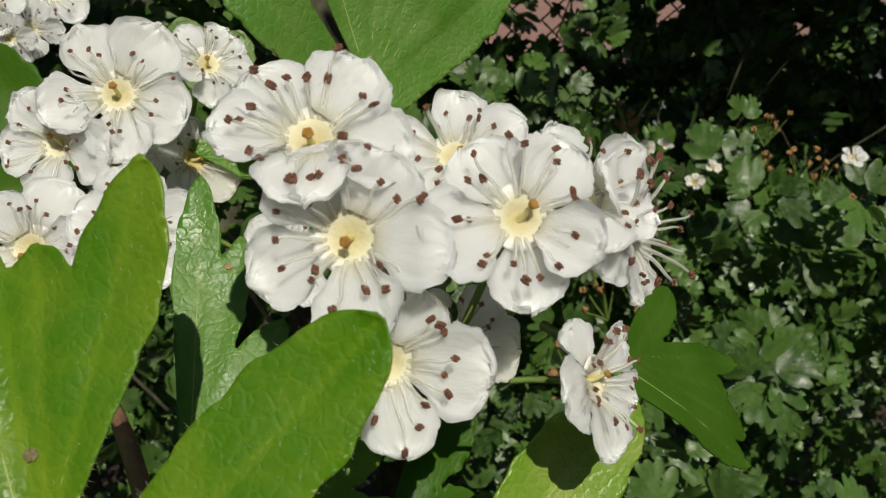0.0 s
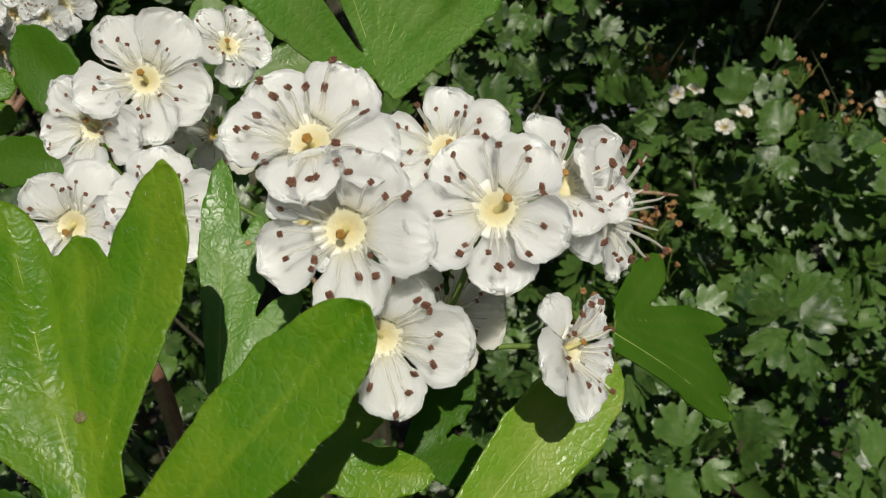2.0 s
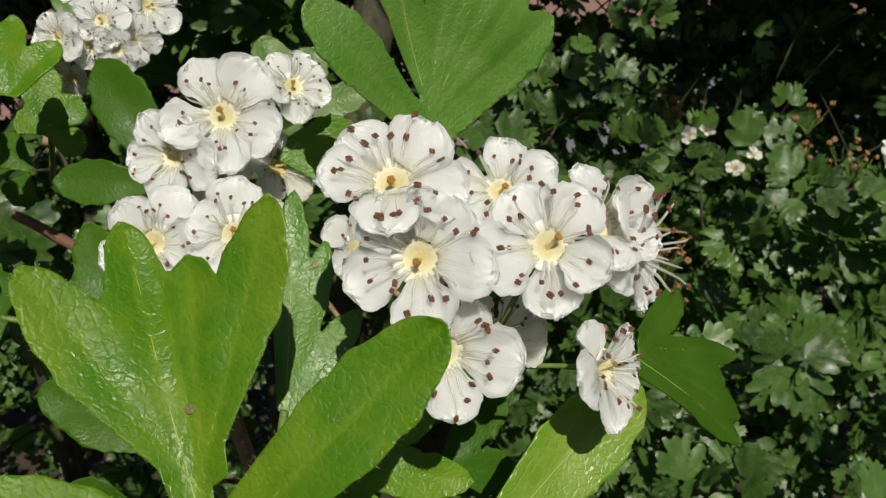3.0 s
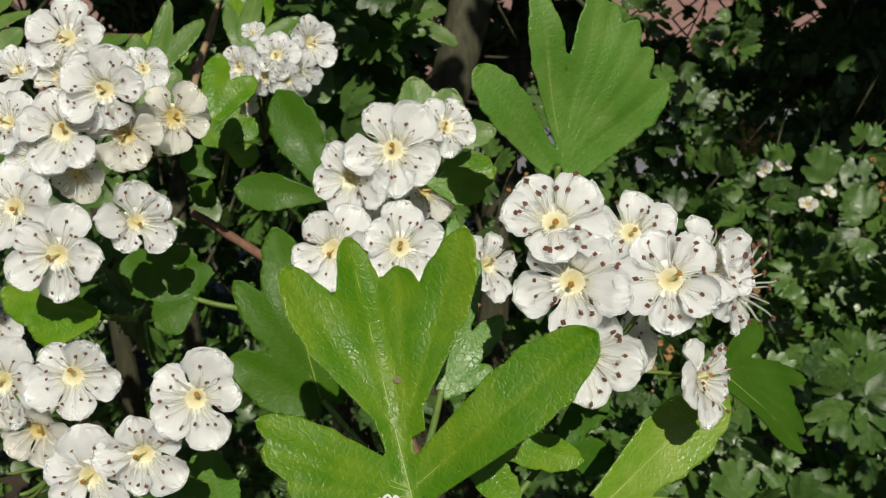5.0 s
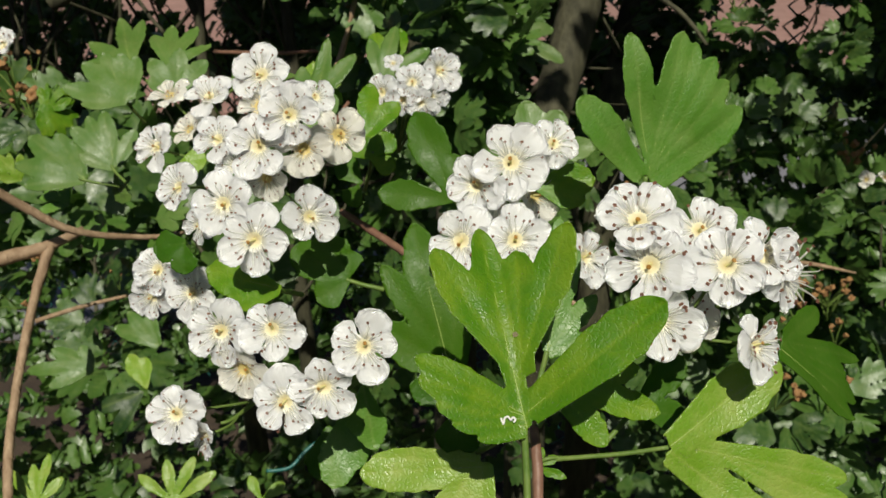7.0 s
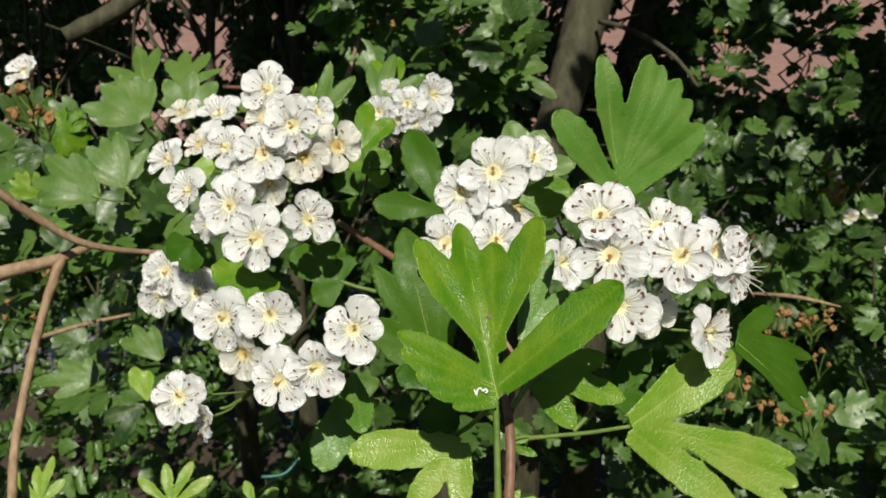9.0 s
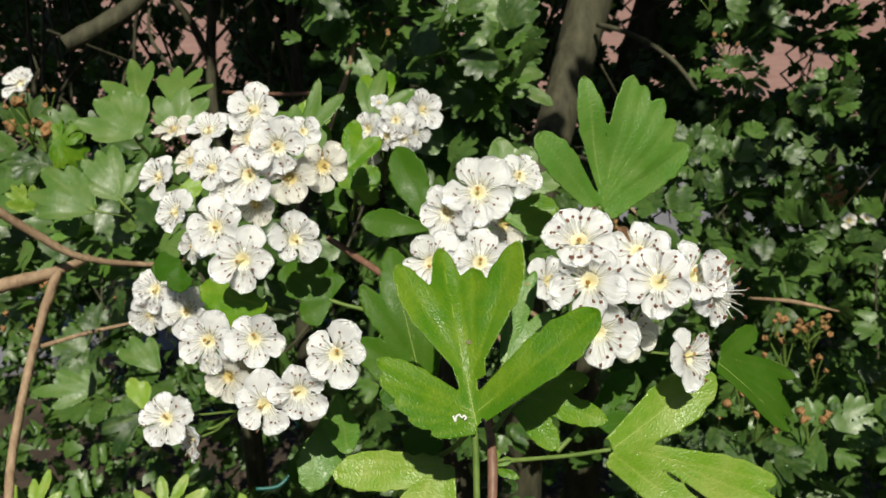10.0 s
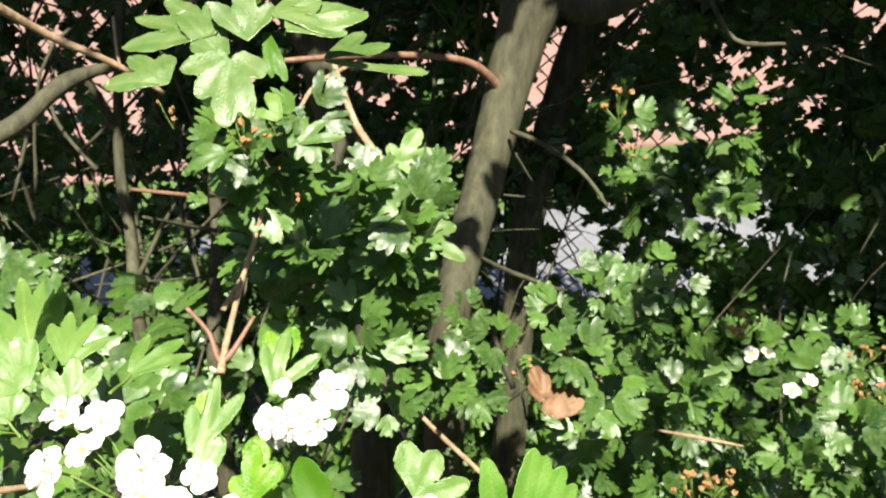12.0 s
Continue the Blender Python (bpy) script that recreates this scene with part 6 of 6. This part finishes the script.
leaf_thing(leaf_pose((-0.1094, 0.1828, 1.2618), (-0.1246, 0.1910, 1.2719), (0.135, -0.654, 0.744)), [(0.6, 0.9, -0.0, 26.4, 4.29, 0.7, 0.5), (0.6, 0.9, 8.7, 23.1, 4.01, 0.7, 0.5), (0.2, 1.2, -3.9, 12.5, 3.39, 0.7, 0.6)], LEAF_SHEEN, None, "", "overlapping bright hawthorn leaf high in the hedge", fold=0.1, curl=0.1, seed=82, grid=40, stalk_width=0.5, vee=0)
leaf_thing(leaf_pose((-0.1011, 0.1950, 1.2679), (-0.0900, 0.1849, 1.2546), (0.152, -0.721, 0.676)), [(-0.0, -0.0, -0.0, 17.1, 2.12, 0.7, 0.6), (-0.0, -0.0, 3.5, 14.5, 1.91, 0.7, 0.6)], LEAF_SHADE_TONE, None, "", "dark green hawthorn leaf under pale ones", fold=0.1, curl=0.1, seed=83, grid=34, stalk_width=0.5, vee=0)
leaf_thing(leaf_pose((-0.1255, 0.2545, 1.2244), (-0.1375, 0.2640, 1.2372), (0.152, -0.721, 0.676)), [(-0.2, -0.5, -0.0, 14.3, 2.25, 0.7, 0.7), (-0.2, -0.5, -8.6, 8.6, 2.24, 0.7, 0.7), (-0.2, -0.5, 3.1, 11.2, 1.97, 0.7, 0.7)], LEAF_GLOSS, None, "", "small pale hawthorn leaf in sun", fold=0.1, curl=0.1, seed=84, grid=34, stalk_width=0.5, vee=0)
leaf_thing(leaf_pose((-0.1571, 0.2669, 1.2036), (-0.1726, 0.2561, 1.1969), (0.135, -0.654, 0.744)), [(0.0, 0.0, 0.0, 21.1, 3.31, 0.7, 0.6), (0.0, 0.0, 8.3, 11.1, 3.33, 0.7, 0.6), (0.0, 0.0, -5.8, 10.0, 3.01, 0.7, 0.6)], LEAF_HEDGE, None, "", "lobed green hawthorn leaf beside dried blossom", fold=0.1, curl=0.1, seed=85, grid=34, stalk_width=0.5, vee=0)
leaf_thing(leaf_pose((-0.1254, 0.2728, 1.2099), (-0.1067, 0.2795, 1.2124), (0.135, -0.654, 0.744)), [(0.0, 0.0, 0.0, 18.9, 2.70, 0.7, 0.6), (0.0, 0.0, -9.2, 11.7, 2.71, 0.7, 0.6), (0.0, 0.0, -12.4, 3.4, 2.41, 0.7, 0.6)], LEAF_HEDGE, None, "", "lobed green hawthorn leaf in half shade", fold=0.1, curl=0.1, seed=86, grid=34, stalk_width=0.5, vee=0)

# ---- faded flowers further off ----
flower((0.0959, 0.3943, 1.0690), (-0.19, -0.66, 0.73), 0.0105, 31, "scattered far blossom", None, 30, old=True, label="faded cream hawthorn flower deep in the hedge")
flower((0.1041, 0.3939, 1.0714), (0.31, -0.49, 0.82), 0.0091, 5, "scattered far blossom", None, 30, old=True, label="faded cream hawthorn flower deep in the hedge")
flower((0.1181, 0.3816, 1.0561), (-0.19, -0.66, 0.73), 0.0105, 68, "scattered far blossom", None, 30, old=True, label="faded cream hawthorn flower deep in the hedge")
flower((0.1266, 0.3835, 1.0632), (0.31, -0.49, 0.82), 0.0091, 22, "scattered far blossom", None, 30, old=True, label="faded cream hawthorn flower deep in the hedge")
flower((0.1725, 0.3400, 1.0844), (0.10, -0.60, 0.74), 0.0125, 41, "scattered far blossom", None, 30, label="white hawthorn flower deep in the hedge")
flower((-0.2663, 0.1969, 1.1643), (-0.03, -0.57, 0.82), 0.0170, 16, "scattered far blossom", None, 30, label="white hawthorn flower above dried blossom")
flower((-0.1335, 0.2246, 1.2591), (0.17, -0.80, 0.58), 0.0075, 31, "scattered far blossom", None, 30, label="white hawthorn flower behind leaves")
for q, p in enumerate([(0.1602, 0.36, 1.0779), (0.1703, 0.36, 1.0705), (0.1496, 0.37, 1.0737), (0.1529, 0.37, 1.0641), (0.1802, 0.35, 1.0682), (0.1503, 0.38, 1.0870)]):
    withered(p, 0.0135, 5 + q % 3, 3000 + q)
withered((-0.2287, 0.1578, 1.1642), 0.0144, 5, 220)
withered((-0.2560, 0.1885, 1.1540), 0.0200, 8, 221)
withered((-0.2620, 0.1900, 1.1610), 0.0150, 5, 222)
withered((0.0935, 0.4168, 1.0793), 0.0191, 6, 1818)
withered((-0.2304, 0.1717, 1.1673), 0.0084, 2, 230)
withered((-0.1625, 0.2359, 1.2292), 0.0093, 4, 495)
withered((-0.1513, 0.2727, 1.2120), 0.0137, 9, 662)
withered((-0.1384, 0.2792, 1.2125), 0.0102, 4, 718)
withered((-0.1397, 0.2898, 1.1788), 0.0118, 5, 852)
withered((-0.1569, 0.2883, 1.1666), 0.0099, 4, 830)
withered((-0.1032, 0.3426, 1.1633), 0.0119, 7, 1045)
withered((-0.1001, 0.3476, 1.1744), 0.0089, 3, 1020)
withered((-0.1069, 0.3226, 1.1452), 0.0087, 4, 1094)
withered((0.0051, 0.5494, 1.1744), 0.0212, 6, 1278)
withered((0.0192, 0.5407, 1.1416), 0.0186, 4, 1390)
withered((0.0875, 0.4039, 1.0838), 0.0169, 6, 1878)
withered((0.0720, 0.2928, 1.0550), 0.0136, 9, 2120)
withered((0.0579, 0.2937, 1.0529), 0.0119, 4, 2060)
withered((-0.0293, 0.3516, 1.0630), 0.0130, 4, 1585)
withered((0.1445, 0.4308, 1.1906), 0.0141, 4, 1805)
withered((0.0657, 0.2961, 1.0428), 0.0207, 6, 1990)
withered((0.0792, 0.2890, 1.0340), 0.0130, 4, 2090)
withered((0.0471, 0.2670, 1.0285), 0.0169, 5, 2000)
withered((0.0523, 0.2435, 1.0302), 0.0161, 6, 2075)
withered((0.0763, 0.2593, 1.0233), 0.0169, 5, 2175)
withered((-0.1523, 0.3107, 1.1768), 0.0148, 5, 690)
withered((-0.0984, 0.3289, 1.1728), 0.0119, 4, 905)
withered((-0.2092, 0.1664, 1.0826), 0.0066, 2, 730)
withered((-0.1892, 0.1519, 1.0402), 0.0066, 2, 990)
withered((-0.2500, 0.1523, 1.0774), 0.0107, 3, 570)
withered((-0.2428, 0.1658, 1.0853), 0.0107, 4, 580)
withered((0.0335, 0.2114, 1.0514), 0.0086, 1, 1993)
withered((0.0748, 0.2976, 1.0483), 0.0178, 5, 2015)
dead_leaf((-0.0140, 0.3600, 1.0290), 0.028)
dead_leaf((-0.0159, 0.3380, 1.0555), 0.017, (-0.35, 0.1, 0.5), "small folded tan dead leaf caught in the hedge")
simple_leaf((-0.0032, 0.3283, 1.0442), (-0.0161, 0.3311, 1.0490), (0.12, -0.59, 0.80), 0.0060, LEAF_HEDGE, None, "", "small green hawthorn leaf over the dead leaf", 92)
branch("twig", [(-0.1116, 0.1074, 1.0613), (-0.1054, 0.1112, 1.0611), (-0.1018, 0.1169, 1.0646), (-0.0977, 0.1214, 1.0669)], [0.00059, 0.00059, 0.00069, 0.00049], WIRE, "loose teal plastic-coated wire", "twig", 0.11, 8)

# ---- trunks ----
tree("grey-green hawthorn tree with a leaning dappled trunk", ([(-0.0490, 0.6222, 1.2984), (-0.0690, 0.6117, 1.2416), (-0.0809, 0.5970, 1.1871), (-0.0900, 0.5698, 1.1249), (-0.0980, 0.5375, 1.0690), (-0.1039, 0.5001, 1.0171), (-0.1075, 0.5000, 0.9400), (-0.1120, 0.5350, 0.7500), (-0.1150, 0.5600, 0.4000), (-0.1150, 0.5700, -0.0300)], [0.0279, 0.0240, 0.0193, 0.0163, 0.0151, 0.0153, 0.0160, 0.0185, 0.0230, 0.0330]), [([(-0.0674, 0.6169, 1.2412), (-0.0337, 0.6186, 1.2301), (-0.0044, 0.6207, 1.2377), (0.0343, 0.6225, 1.2619)], [0.0102, 0.0140, 0.0121, 0.0107])])
tree("shaded hawthorn tree with a mottled trunk", ([(-0.2962, 0.7032, 1.2611), (-0.2838, 0.6986, 1.1810), (-0.2614, 0.6846, 1.0869), (-0.2219, 0.6478, 0.9617), (-0.2014, 0.6090, 0.8835), (-0.1930, 0.5700, 0.7736), (-0.1850, 0.5600, 0.4500), (-0.1800, 0.5600, -0.0300)], [0.0237, 0.0226, 0.0198, 0.0198, 0.0198, 0.0209, 0.0254, 0.0340]), [([(-0.2778, 0.6949, 1.1500), (-0.3019, 0.6804, 1.1826), (-0.3212, 0.6679, 1.2332)], [0.0085, 0.0067, 0.0050])])
tree("shaded thin hawthorn tree close to the fence", ([(-0.0287, 0.9113, 1.2378), (-0.0487, 0.9020, 1.1652), (-0.0687, 0.8843, 1.0834), (-0.0879, 0.8340, 0.9381), (-0.0870, 0.8100, 0.7750), (-0.0850, 0.8000, 0.4500), (-0.0850, 0.8000, -0.0300)], [0.0221, 0.0201, 0.0188, 0.0188, 0.0201, 0.0233, 0.0310]), [([(-0.0618, 0.8908, 1.1089), (-0.0279, 0.9003, 1.1480), (0.0104, 0.9075, 1.1925)], [0.0074, 0.0060, 0.0040])])
tree("dark thin hawthorn tree in deep shade", ([(-0.5357, 0.7787, 1.2594), (-0.5413, 0.7291, 1.0359), (-0.5221, 0.7013, 0.9389), (-0.5034, 0.6679, 0.8568), (-0.5000, 0.6600, 0.5000), (-0.4950, 0.6600, -0.0300)], [0.0048, 0.0059, 0.0066, 0.0076, 0.0141, 0.0200]), [([(-0.5409, 0.7336, 1.0478), (-0.5612, 0.7236, 1.1058), (-0.5857, 0.7012, 1.1444)], [0.0055, 0.0041, 0.0027])])
tree("dark leaning hawthorn tree in deep shade", ([(-0.4793, 0.8137, 1.2601), (-0.4665, 0.7959, 1.0978), (-0.4405, 0.7490, 0.9293), (-0.4224, 0.6837, 0.8007), (-0.4150, 0.6750, 0.5000), (-0.4100, 0.6750, -0.0300)], [0.0048, 0.0062, 0.0076, 0.0083, 0.0141, 0.0200]), [([(-0.4648, 0.7919, 1.0791), (-0.4295, 0.8131, 1.1359), (-0.3974, 0.8254, 1.1798)], [0.0055, 0.0041, 0.0027])])
